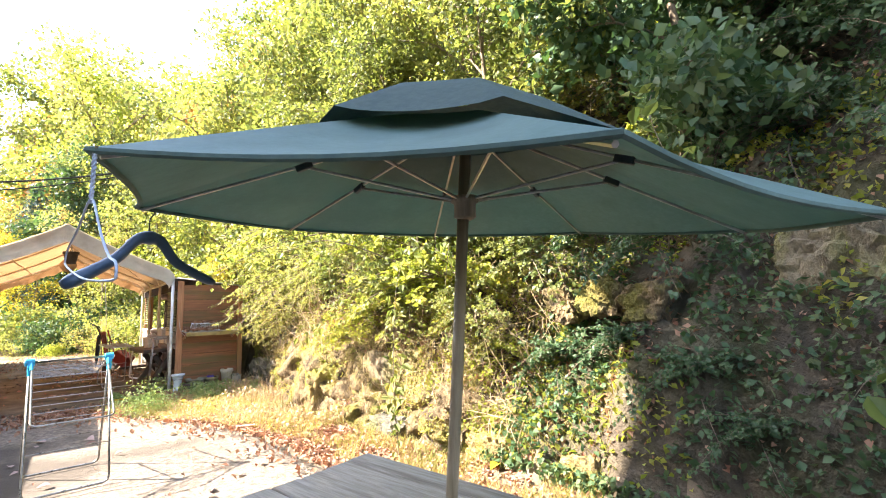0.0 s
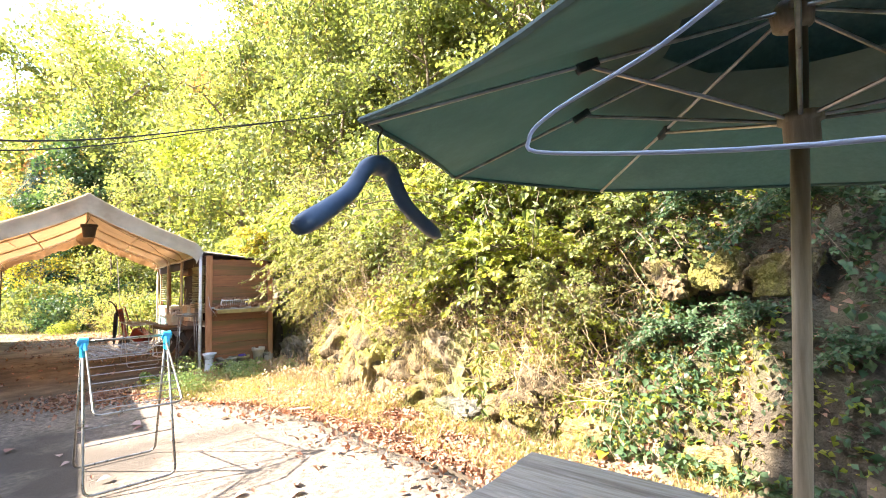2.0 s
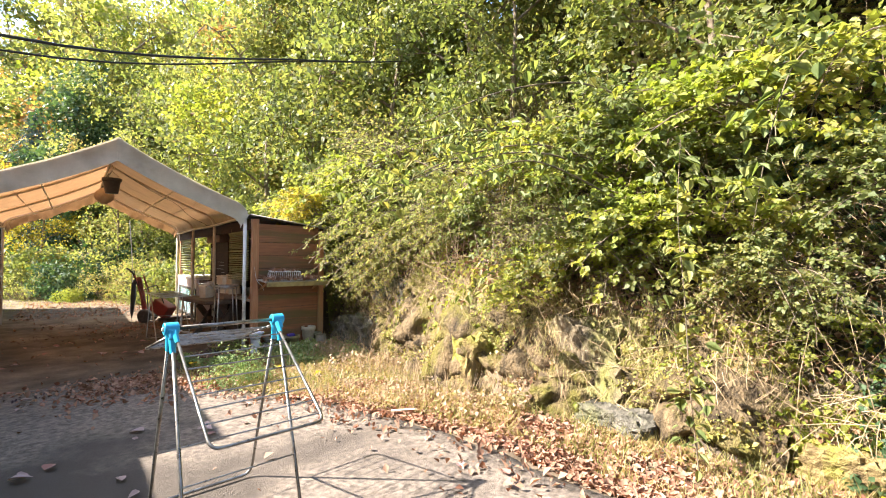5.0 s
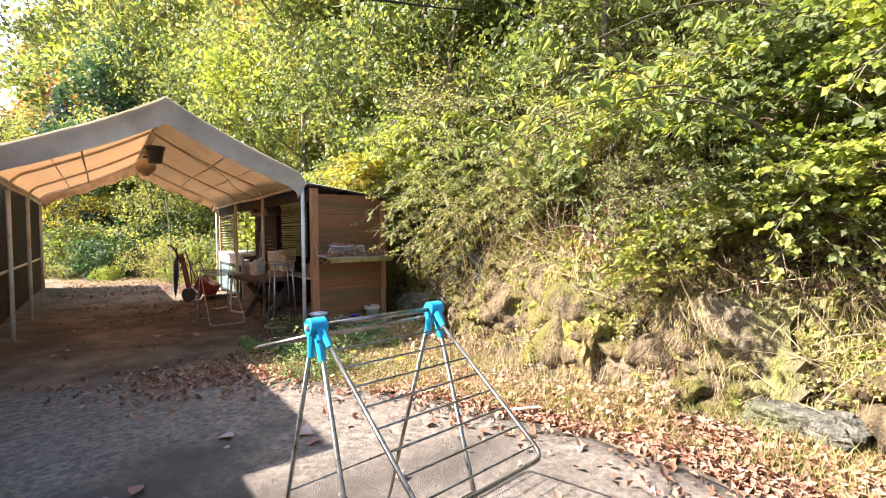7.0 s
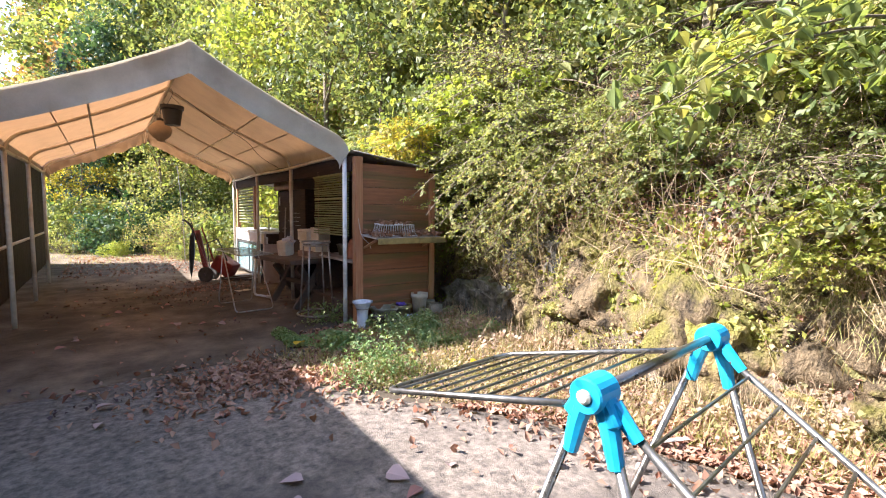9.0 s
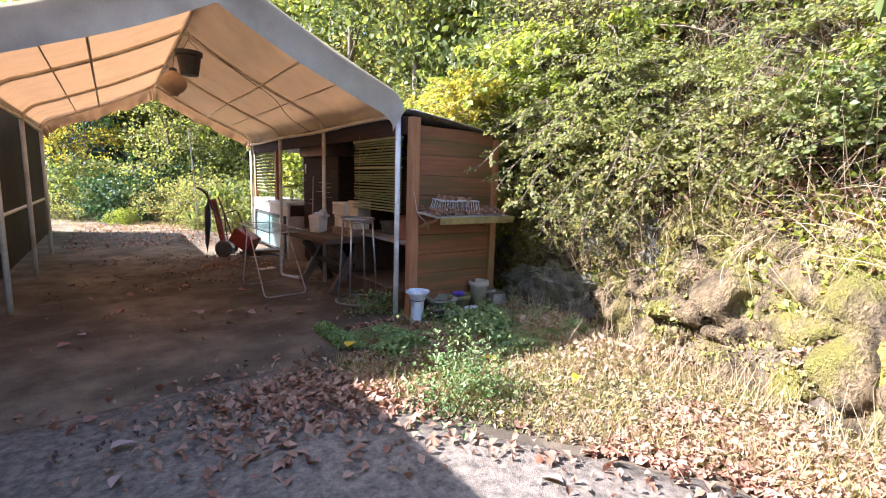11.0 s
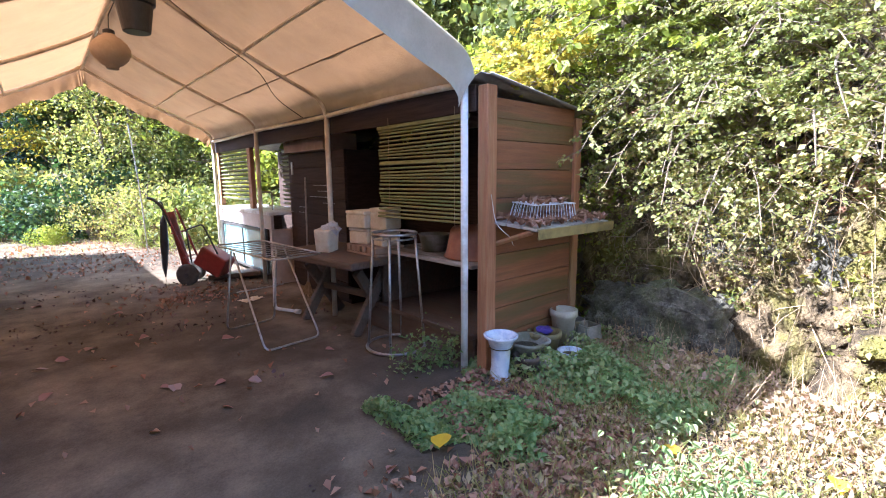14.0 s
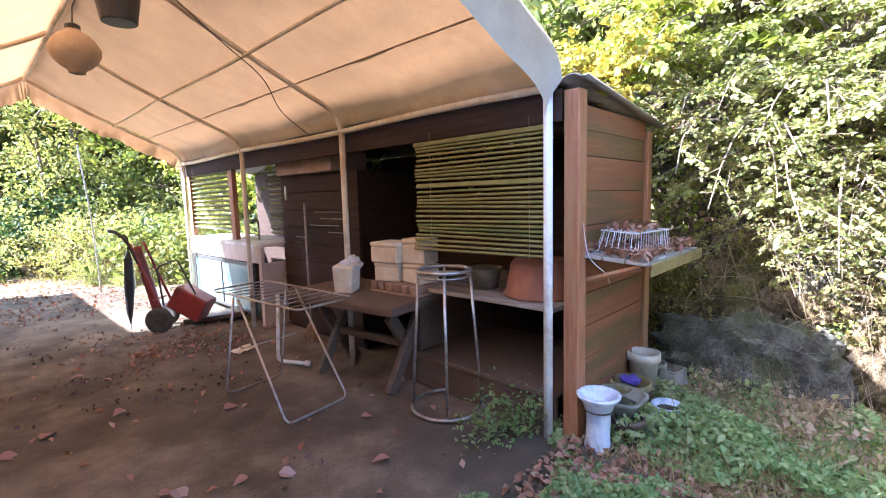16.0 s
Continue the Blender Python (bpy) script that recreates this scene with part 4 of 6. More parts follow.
def ground_cover():
    r = np.random.RandomState(21)
    # litter: thick along the edge of the concrete, thin elsewhere
    n = 10000
    y = -8.4 + 5.7 * r.rand(n)
    x = slab_edge(y) + 0.08 + np.abs(r.normal(size=n)) * 0.62
    n2 = 500
    y2 = -7.5 + 6.0 * r.rand(n2)
    x2 = slab_edge(y2) - np.abs(r.normal(size=n2)) * 0.28
    n3 = 1900
    a, q = r.rand(n3) * 6.28, r.normal(size=n3)
    x3, y3 = -1.2 + 0.52 * r.normal(size=n3), -1.35 + 0.32 * r.normal(size=n3)
    n4 = 160
    x4, y4 = -3 + 3.2 * r.rand(n4), -0.8 + 6.5 * r.rand(n4)
    x4, y4 = np.concatenate([x4, -0.85 + 0.4 * r.normal(size=260)]), np.concatenate([y4, 3.9 + 0.35 * r.normal(size=260)])
    n5 = 1500
    x5, y5 = -3.2 + 3.0 * r.rand(n5), 6.2 + 5 * r.rand(n5)
    n6 = 2000
    x6, y6 = -0.6 + 1.6 * r.rand(n6), -1.3 + 1.2 * r.rand(n6)
    n7 = 60
    x7, y7 = -2.8 + 3.0 * r.rand(n7), -8.5 + 7.0 * r.rand(n7)
    x, y = np.concatenate([x, x2, x3, x4, x5, x6, x7]), np.concatenate([y, y2, y3, y4, y5, y6, y7])
    p = on_ground(x, y, 0.012 + 0.02 * r.rand(len(x)))
    scatter("leaf_litter", "dry brown and reddish leaves fallen over the yard", "leaf litter", p, 0.034 + 0.034 * r.rand(len(x)), G_LITTER, up=2.2, wide=0.34, fold=0.5)
    n = 3600
    x, y = -3.1 + 3.3 * r.rand(n), -1.4 + 7.4 * r.rand(n)
    keep = (vn(x * 1.3, y * 1.3, 46) > 0.55) & (vn(x * 5, y * 5, 47) > 0.45)
    x, y = x[keep], y[keep]
    scatter("leaf_crumbs", "dark crumbled leaves trodden into the earth floor", "leaf litter", on_ground(x, y, 0.008), 0.018 + 0.02 * r.rand(len(x)), G_CRUMB, up=2.0, wide=0.4, fold=0.6)
    n = 6000
    y = -12 + 13 * r.rand(n)
    x = foot(y) + 0.1 + 2.6 * r.rand(n) ** 1.3
    scatter("bank_litter", "dead leaves and twigs caught on the bank", "leaf litter", on_ground(x, y, 0.03), 0.055, G_LITTER, up=1.2, fold=0.4)
    # creeping green on the rock face
    n = 17000
    y = -12 + 13 * r.rand(n)
    x = foot(y) + 0.02 + 1.6 * r.rand(n)
    keep = vn(x * 1.6, y * 1.6, 40) > np.where(y < -6.8, 0.36, 0.44)
    x, y = x[keep], y[keep]
    scatter("creeper", "small-leaved creeper growing over the rock", "creeper", on_ground(x, y, 0.04 + 0.10 * r.rand(len(x))), 0.055, G_LIME)
    # darker creeper on this stretch, its colour standing in for shade
    n = 15000
    y = -13 + 6.2 * r.rand(n)
    x = foot(y) - 0.05 + 2.4 * r.rand(n) ** 1.4
    keep = vn(x * 1.5, y * 1.5, 44) > 0.34
    x, y = x[keep], y[keep]
    scatter("ivy", "ivy matted over the shaded bank, its green darkened for the shade", "ivy", on_ground(x, y, 0.03 + 0.14 * r.rand(len(x))), 0.06, G_DEEP)
    # weeds by the shed and at the edge of the concrete
    n = 30000
    x, y = -0.9 + 2.6 * r.rand(n), -1.5 + 1.5 * r.rand(n)
    keep = (vn(x * 3.0, y * 3.0, 41) > np.where(x > 0.1, 0.22, 0.46)) & (x > -1.0 - 0.9 * (y + 0.6))
    x, y = x[keep], y[keep]
    scatter("ground_weeds", "low green weeds in front of the shed", "weeds", on_ground(x, y, 0.01 + 0.22 * r.rand(len(x)) * vn(x * 4, y * 4, 42) ** 2), 0.022 + 0.026 * r.rand(len(x)), G_WEED)
    # grass
    n = 34000
    y = -8 + 7.2 * r.rand(n)
    x = slab_edge(y) + 0.25 + (foot(y) - slab_edge(y) + 0.25) * r.rand(n)
    keep = vn(x * 1.8, y * 1.8, 43) > 0.22
    x, y = x[keep], y[keep]
    gx, gy = 0.0 + 1.6 * r.rand(5000), -1.5 + 1.4 * r.rand(5000)
    x, y = np.concatenate([x, gx]), np.concatenate([y, gy])
    ny = 6.8 + 8 * r.rand(7000)
    nx = -4 + 6 * r.rand(7000)
    k2 = (ny > 9.0) | (nx > -0.4)
    x, y = np.concatenate([x, nx[k2]]), np.concatenate([y, ny[k2]])
    p = on_ground(x, y, -0.01)
    n = len(p)
    hgt = (0.035 + 0.13 * r.rand(n) ** 2.5)[:, None]
    tip = np.stack([r.normal(size=n) * 0.55, r.normal(size=n) * 0.55, np.ones(n)], 1) * hgt + r.normal(size=(n, 3)) * 0.015
    sd = unit(np.stack([r.normal(size=n), r.normal(size=n), np.zeros(n)], 1)) * 0.0045
    v = np.stack([p - sd, p + sd, p + tip], 1).reshape(-1, 3)
    tagged(array_mesh("grass", v, np.arange(n * 3).reshape(-1, 3), G_GRASS), "sparse yellowing grass along the foot of the bank", "grass", kind="stuff")
    # dry stalks and hanging roots on the bank
    n = 5200
    y = -7.2 + 7.2 * r.rand(n)
    x = foot(y) + 0.15 + 2.4 * r.rand(n)
    p = on_ground(x, y, 0.0) + np.array([-0.05, 0, 0.1])
    d = np.stack([-0.10 - 0.15 * r.rand(n), 0.26 * r.normal(size=n), 0.36 * r.normal(size=n)], 1)
    q = p + d * 0.5 + np.array([-0.06, 0, 0.03])
    e = p + d
    sd = unit(r.normal(size=(n, 3))) * 0.0028
    v = np.stack([p - sd, p + sd, q + sd, q - sd, e + sd * 0.4, e - sd * 0.4], 1).reshape(-1, 3)
    k = np.arange(n)[:, None] * 6
    tagged(array_mesh("dry_stalks", v, np.concatenate([k + [[0, 1, 2, 3]], k + [[3, 2, 4, 5]]]), M_STALK), "tangled dry stalks and roots hanging on the bank", "stalks", kind="stuff")

    # dry grass hanging over the lip of the rock
    n = 5600
    y = -6.4 + 5.6 * r.rand(n)
    x = foot(y) + 0.10 + 0.55 * r.rand(n)
    keep = vn(x * 1.4, y * 1.4, 45) > 0.50
    x, y = x[keep], y[keep]
    p = on_ground(x, y, 0.02)
    n = len(p)
    d = np.stack([-0.05 - 0.08 * r.rand(n), 0.08 * r.normal(size=n), -0.03 - 0.15 * r.rand(n)], 1)
    q = p + d * 0.4 + np.array([-0.05, 0, 0.05])
    sd = np.stack([np.zeros(n), np.full(n, 0.0022), np.zeros(n)], 1)
    v = np.stack([p - sd, p + sd, q + sd, q - sd, p + d + np.array([-0.05, 0, 0])], 1).reshape(-1, 3)
    k = np.arange(n)[:, None] * 5
    f = np.concatenate([k + [[0, 1, 2]], k + [[0, 2, 3]], k + [[3, 2, 4]]])
    tagged(array_mesh("hanging_grass", v, f, G_STRAW), "dry straw-coloured grass hanging over the rock", "grass", kind="stuff")
    # knee-high weeds where the yard meets the rock
    n = 9000
    y = -4.6 + 4.3 * r.rand(n)
    x = foot(y) - 0.05 - np.abs(r.normal(size=n)) * 0.38
    keep = vn(x * 2.6, y * 2.6, 48) > 0.40
    x, y = x[keep], y[keep]
    tall = 0.02 + 0.30 * r.rand(len(x)) ** 1.6 * vn(x * 3, y * 3, 49)
    scatter("foot_weeds", "straggling half-dry weeds at the foot of the rock", "weeds", on_ground(x, y, tall), 0.026 + 0.022 * r.rand(len(x)), G_DRYWEED)
    n = 900
    y = -4.4 + 4.0 * r.rand(n)
    x = foot(y) - 0.02 - np.abs(r.normal(size=n)) * 0.35
    p = on_ground(x, y, -0.01)
    e = p + np.stack([0.09 * r.normal(size=n), 0.09 * r.normal(size=n), 0.10 + 0.26 * r.rand(n)], 1)
    sd = unit(np.stack([r.normal(size=n), r.normal(size=n), np.zeros(n)], 1)) * 0.003
    v = np.stack([p - sd, p + sd, e + sd * 0.3, e - sd * 0.3], 1).reshape(-1, 3)
    tagged(array_mesh("weed_stems", v, np.arange(n * 4).reshape(-1, 4), M_STALK), "thin dry stems standing among the weeds", "stalks", kind="stuff")
    # matted straw and small weeds in the sun
    n = 19000
    y = -3.7 + 2.8 * r.rand(n)
    x = slab_edge(y) + 0.15 + (foot(y) - slab_edge(y) - 0.1) * r.rand(n)
    keep = vn(x * 3.5, y * 3.5, 62) > 0.26
    x, y = x[keep], y[keep]
    scatter("straw_mat", "matted straw and tiny weeds in the sun", "weeds", on_ground(x, y, 0.008 + 0.06 * r.rand(len(x)) ** 2), 0.018 + 0.03 * r.rand(len(x)), G_DRYWEED, up=1.4, wide=0.22)
    # leaves lying on the shelf above the rock
    n = 3000
    y = -5.4 + 4.4 * r.rand(n)
    x = foot(y) + 0.35 + 0.75 * r.rand(n)
    scatter("rock_litter", "reddish-brown leaves heaped on the rock shelf", "leaf litter", on_ground(x, y, 0.03 + 0.03 * r.rand(n)), 0.055, G_LITTER, up=1.6, fold=0.45)


ground_cover()


# ---- clothes rack in the yard ----
M_BLUE = surface("blue_plastic", (0.02, 0.33, 0.55), (0.035, 0.40, 0.62), None, 0.35, 20, 3, 0.03)
M_RED = surface("red_paint", (0.22, 0.028, 0.022), (0.30, 0.045, 0.035), (0.13, 0.04, 0.03), 0.45, 12, 2, 0.05)
M_BLACK = surface("black_plastic", (0.018, 0.018, 0.02), (0.035, 0.035, 0.038), None, 0.5, 14, 2, 0.08)
M_RUBBER = surface("dusty_rubber", (0.05, 0.045, 0.04), (0.10, 0.09, 0.08), None, 0.85, 14, 2, 0.1)
M_FOAM = surface("styrofoam", (0.72, 0.64, 0.49), (0.80, 0.73, 0.59), (0.62, 0.50, 0.35), 0.85, 18, 3, 0.08)
M_CERAMIC = surface("blue_white_ceramic", (0.58, 0.62, 0.72), (0.70, 0.73, 0.80), (0.42, 0.48, 0.64), 0.25, 7, 9, 0.02)
M_GREYPOT = surface("grey_stoneware", (0.20, 0.18, 0.14), (0.34, 0.31, 0.26), (0.15, 0.14, 0.09), 0.8, 12, 4, 0.2)
M_CREAM = surface("cream_plastic", (0.46, 0.41, 0.32), (0.58, 0.52, 0.42), (0.40, 0.36, 0.28), 0.55, 10, 4, 0.05)
M_OCHRE = surface("ochre_glaze", (0.20, 0.155, 0.06), (0.31, 0.245, 0.10), (0.12, 0.10, 0.05), 0.5, 9, 4, 0.05)
M_TERRA = surface("terracotta", (0.33, 0.12, 0.06), (0.44, 0.18, 0.09), (0.28, 0.12, 0.07), 0.8, 12, 4, 0.1)
M_BROWNGLAZE = surface("brown_glaze", (0.06, 0.04, 0.03), (0.12, 0.08, 0.055), None, 0.4, 9, 3, 0.05)
M_OLIVE = surface("olive_slats", (0.17, 0.17, 0.055), (0.24, 0.235, 0.08), (0.13, 0.17, 0.05), 0.6, 14, 1.2, 0.06, piece=0.1)
M_TABLE = surface("dark_table_wood", (0.09, 0.055, 0.035), (0.17, 0.11, 0.075), (0.11, 0.085, 0.06), 0.7, 7, 2, 0.25, stretch=(6, 0.6, 4))
M_WHITEWIRE = surface("white_coated_wire", (0.60, 0.60, 0.62), (0.74, 0.74, 0.76), (0.45, 0.38, 0.30), 0.4, 20, 5, 0.03)
M_LILAC = surface("lilac_coated_wire", (0.50, 0.52, 0.66), (0.58, 0.60, 0.74), None, 0.35, 20, 5, 0.02)
M_SLATEBLUE = surface("slate_blue_plastic", (0.045, 0.075, 0.12), (0.07, 0.105, 0.16), None, 0.42, 10, 3, 0.04)
M_TILE = surface("pale_tiled_front", (0.56, 0.47, 0.42), (0.66, 0.58, 0.53), (0.50, 0.40, 0.34), 0.5, 9, 2, 0.05)
M_CARD = surface("brown_cardboard", (0.32, 0.21, 0.15), (0.40, 0.28, 0.20), (0.27, 0.18, 0.13), 0.85, 10, 2, 0.08)
M_CABLE = surface("cable_rubber", (0.012, 0.012, 0.014), (0.025, 0.025, 0.028), None, 0.6, 9, 2, 0.0)
M_PAPER = surface("tan_paper", (0.46, 0.35, 0.23), (0.56, 0.44, 0.31), (0.38, 0.28, 0.18), 0.8, 12, 3, 0.1)
M_PURPLE = surface("purple_cloth", (0.06, 0.03, 0.22), (0.10, 0.06, 0.32), None, 0.7, 14, 3, 0.1)


def glass(name, tint, rough=0.05):
    m = bpy.data.materials.new(name)
    m.use_nodes = True
    b = m.node_tree.nodes["Principled BSDF"]
    b.inputs["Base Color"].default_value = rgb(tint)
    b.inputs["Transmission Weight"].default_value = 0.6
    b.inputs["Roughness"].default_value = rough
    return m


M_GLASS = glass("cyan_glass", (0.45, 0.72, 0.76), 0.12)


def rounded(pts, r, n=4):
    """A line of points with its inner corners rounded."""
    out = [Vector(pts[0])]
    for a, b, c in zip(pts, pts[1:], pts[2:]):
        a, b, c = Vector(a), Vector(b), Vector(c)
        p, q = b + (a - b).normalized() * r, b + (c - b).normalized() * r
        for k in range(n + 1):
            t = k / n
            out.append(p * (1 - t) ** 2 + b * 2 * t * (1 - t) + q * t * t)
    return out + [Vector(pts[-1])]


def build_rack():
    root = thing("clothes_rack", pose(-1.38, -4.722, 0.036, 0, 0, 5), "folding steel clothes rack with blue plastic joints on the concrete", "clothes rack")
    hw, top = 0.28, 1.02
    # legs: two A-frames joined by a bar on each side
    for y1 in (-0.34, 0.38):
        pts = [(-hw, y1 * 0.1, top - 0.03), (-hw - 0.005, y1, 0.012), (hw + 0.005, y1, 0.012), (hw, y1 * 0.1, top - 0.03)]
        part("leg_frame", tube(rounded(pts, 0.06), 0.0095, 8), M_RACK, root, smooth=True)
        part("cross_wire", tube([(-hw, y1 * 0.72, 0.33), (hw, y1 * 0.72, 0.33)], 0.004, 6), M_RACK, root)
    part("top_bar", tube([(-hw, 0.0, top + 0.035), (hw, 0.0, top + 0.035)], 0.0105, 8), M_RACK, root, smooth=True)

    def wing(nm, base, end, n):
        b, e = Vector(base), Vector(end)
        pts = [(-hw + 0.015, b.y, b.z), (-hw + 0.015, e.y, e.z), (hw - 0.015, e.y, e.z), (hw - 0.015, b.y, b.z)]
        w = part(nm, tube(rounded(pts, 0.05), 0.008, 8), M_RACK, root, smooth=True)
        for k in range(n):
            q = b.lerp(e, (k + 0.6) / (n + 0.2))
            part("wire", tube([(-hw + 0.015, q.y, q.z), (hw - 0.015, q.y, q.z)], 0.0038, 6), M_RACK, w)
    wing("raised_wing", (0, 0.04, top - 0.005), (0, 0.67, 0.85), 9)
    wing("hanging_wing", (0, -0.05, top - 0.01), (0, -0.60, 0.61), 8)
    for s in (-1, 1):
        x = s * hw
        bm = bmesh.new()
        tube([(x - 0.034, 0, top + 0.035), (x - 0.030, 0, top + 0.035), (x + 0.030, 0, top + 0.035), (x + 0.034, 0, top + 0.035)], [0.029, 0.032, 0.032, 0.029], 20, bm)
        for q in (-1, 1):
            tube([Vector((x, q * 0.020, top + 0.015)), Vector((x, q * 0.032, top - 0.025)), Vector((x, q * 0.045, top - 0.085))], [0.021, 0.018, 0.0145], 10, bm)
            box(x - 0.018, x + 0.018, -0.012, 0.012, -0.03, 0.03, 0.005, bm, m=Matrix.Translation((0, q * 0.03, top + 0.012)) @ pose(0, 0, 0, q * 30, 0, 0))
        tube([Vector((x - s * 0.01, -0.03, top + 0.02)), Vector((x - s * 0.012, -0.075, top - 0.03))], [0.016, 0.012], 8, bm)
        head = part("joint", bm, M_BLUE, root, "sky-blue plastic hinge joint", smooth=False)
        part("cap", lathe([(0.013, 0), (0.013, 0.004), (0.008, 0.008), (0, 0.008)], 14), M_FOAM, head).matrix_basis = pose(x + s * 0.034, 0, top + 0.035, 0, s * 90, 0)


build_rack()


# ---- hangers on the parasol ----
def build_hangers():
    a = thing("plastic_hanger", pose(PX + RIM[3].x + 0.04, PY + RIM[3].y - 0.01, 0, 0, 0, 17), "slate-blue moulded plastic coat hanger hung from the parasol", "hanger")
    arm = smooth_line([(-0.225, 0, 1.585), (-0.16, 0, 1.625), (-0.09, 0, 1.675), (-0.04, 0, 1.735), (0, 0, 1.748), (0.04, 0, 1.735), (0.085, 0, 1.675), (0.15, 0, 1.635), (0.225, 0, 1.60)], 4)
    n = len(arm)
    bm = tube(arm, [(0.0150 + 0.009 * max(0, 1 - abs(i / (n - 1) - 0.5) * 6) + (0.009 if i < n / 2 else 0.002) * (abs(i / (n - 1) - 0.5) * 2) ** 2) * (0.6 if i in (0, n - 1) else 0.9 if i in (1, n - 2) else 1) for i in range(n)], 12)
    for v in bm.verts:
        v.co.y *= 1.35
    part("shoulder", bm, M_SLATEBLUE, a, smooth=True)
    part("hook", tube(smooth_line([(0, 0, 1.77), (0.0, 0, 1.81), (0.015, 0, 1.835), (0.0, 0, RIM[3].z - 0.012)], 4), 0.0025, 6), M_DARKMETAL, a, smooth=True)
    b = thing("wire_hanger", pose(PX + RIM[4].x + 0.01, PY + RIM[4].y - 0.01, 1.78, 0, 0, -81) @ pose(0, 0, 0, 0, 7, 0) @ pose(0, 0, -1.78), "lilac plastic-coated wire coat hanger hung from the parasol", "hanger")
    line = [(0, 0, 1.695), (0.03, 0, 1.685), (0.10, 0, 1.62), (0.17, 0, 1.575), (0.215, 0, 1.565), (0.225, 0, 1.545), (0.20, 0, 1.53), (0, 0, 1.515), (-0.19, 0, 1.53), (-0.215, 0, 1.55), (-0.19, 0, 1.58), (-0.10, 0, 1.63), (-0.03, 0, 1.685), (0, 0, 1.695)]
    line = [(x, y, 1.695 - (1.695 - z) * 0.76) for x, y, z in line]
    part("wire_loop", tube(smooth_line(line, 5), 0.0020, 7), M_LILAC, b, smooth=True)
    bm = bmesh.new()
    for ph in (0, math.pi):
        tube([(0.0021 * math.cos(k * 0.75 + ph), 0.0021 * math.sin(k * 0.75 + ph), 1.688 + k * 0.002) for k in range(48)], 0.0021, 6, bm)
    part("twisted_neck", bm, M_LILAC, b, smooth=True)
    part("cord", tube(smooth_line([(0, 0, 1.78), (0.012, 0.0, 1.785), (0.0, 0, RIM[4].z - 0.005)], 4), 0.0022, 5), M_STALK, b)


build_hangers()


# ---- things under the carport ----
def build_hanging_pot():
    root = thing("hanging_pot", pose(-1.6, 1.79, 2.50), "black plastic flower pot hung from the ridge", "pot")
    part("pot", lathe([(0.085, 0.0), (0.09, 0.005), (0.12, 0.19), (0.135, 0.20), (0.14, 0.245), (0.13, 0.245), (0.115, 0.19), (0.082, 0.01), (0, 0.01)], 24), M_BLACK, root, smooth=False)
    for k in range(3):
        an = k * 2.094
        part("hanger_wire", tube([(0.13 * math.cos(an), 0.13 * math.sin(an), 0.24), (0, 0, 0.37)], 0.003, 5), M_DARKMETAL, root)
    part("hook", tube([(0, 0, 0.37), (0.015, 0, 0.42), (0, 0, 0.47)], 0.003, 5), M_DARKMETAL, root)
    lamp = thing("paper_lantern", pose(-1.66, 2.72, 2.40), "round tan paper lantern hung on a cord", "lantern")
    prof = [(0.05, 0.0)] + [(0.05 + 0.10 * math.sin(math.pi * k / 12) ** 0.8 + 0.003 * (k % 2), 0.02 + 0.26 * k / 12) for k in range(13)] + [(0.04, 0.30)]
    part("globe", lathe(prof, 26), M_PAPER, lamp, smooth=True)
    part("cap", lathe([(0.045, 0.285), (0.045, 0.32), (0.02, 0.335), (0.0, 0.335)], 14), M_BLACK, lamp)
    part("cord", tube([(0, 0, 0.33), (0.01, 0, 0.45), (0.06, 0.0, 0.56)], 0.004, 5), M_CABLE, lamp)


build_hanging_pot()


def build_stool():
    root = thing("stool_frame", pose(-0.08, 0.76, 0.0, 0, 0, 20), "bare chromed tube frame of a bar stool", "stool")
    n = 36
    for r, z, tr in ((0.185, 0.985, 0.013), (0.172, 0.945, 0.008), (0.25, 0.02, 0.013)):
        part("ring", tube([(r * math.cos(k * 2 * math.pi / n), r * math.sin(k * 2 * math.pi / n), z) for k in range(n)], tr, 8, closed=True), M_STEEL, root, smooth=True)
    for k in range(4):
        an = k * math.pi / 2 + 0.4
        part("leg", tube([(0.178 * math.cos(an), 0.178 * math.sin(an), 0.975), (0.243 * math.cos(an), 0.243 * math.sin(an), 0.025)], 0.011, 8), M_STEEL, root, smooth=True)


build_stool()


def build_small_rack():
    root = thing("small_drying_rack", pose(-0.76, 1.80, 0.0, 0, 0, 6), "low folding steel drying rack on the earth floor", "drying rack")
    pts = [(-0.24, -0.56, 0.80), (0.22, -0.56, 0.80), (0.22, 0.52, 0.82), (-0.24, 0.52, 0.82)]
    loop = rounded(pts + pts[:2], 0.06)[1:]
    part("top_frame", tube(loop[:-1], 0.008, 8, closed=True), M_STEEL, root, smooth=True)
    for k in range(9):
        y = -0.47 + k * 0.115
        part("wire", tube([(-0.24, y, 0.806), (0.22, y, 0.806)], 0.004, 6), M_STEEL, root)
    for y0, y1, w in ((0.14, -0.40, 0.24), (0.24, 0.42, 0.22)):
        part("leg_frame", tube(rounded([(-w, y0, 0.79), (-w - 0.02, y1, 0.012), (w + 0.02, y1, 0.012), (w, y0, 0.79)], 0.06), 0.009, 8), M_STEEL, root, smooth=True)
    part("brace", tube([(-0.23, 0.16, 0.42), (0.23, 0.16, 0.42)], 0.005, 6), M_STEEL, root)


build_small_rack()


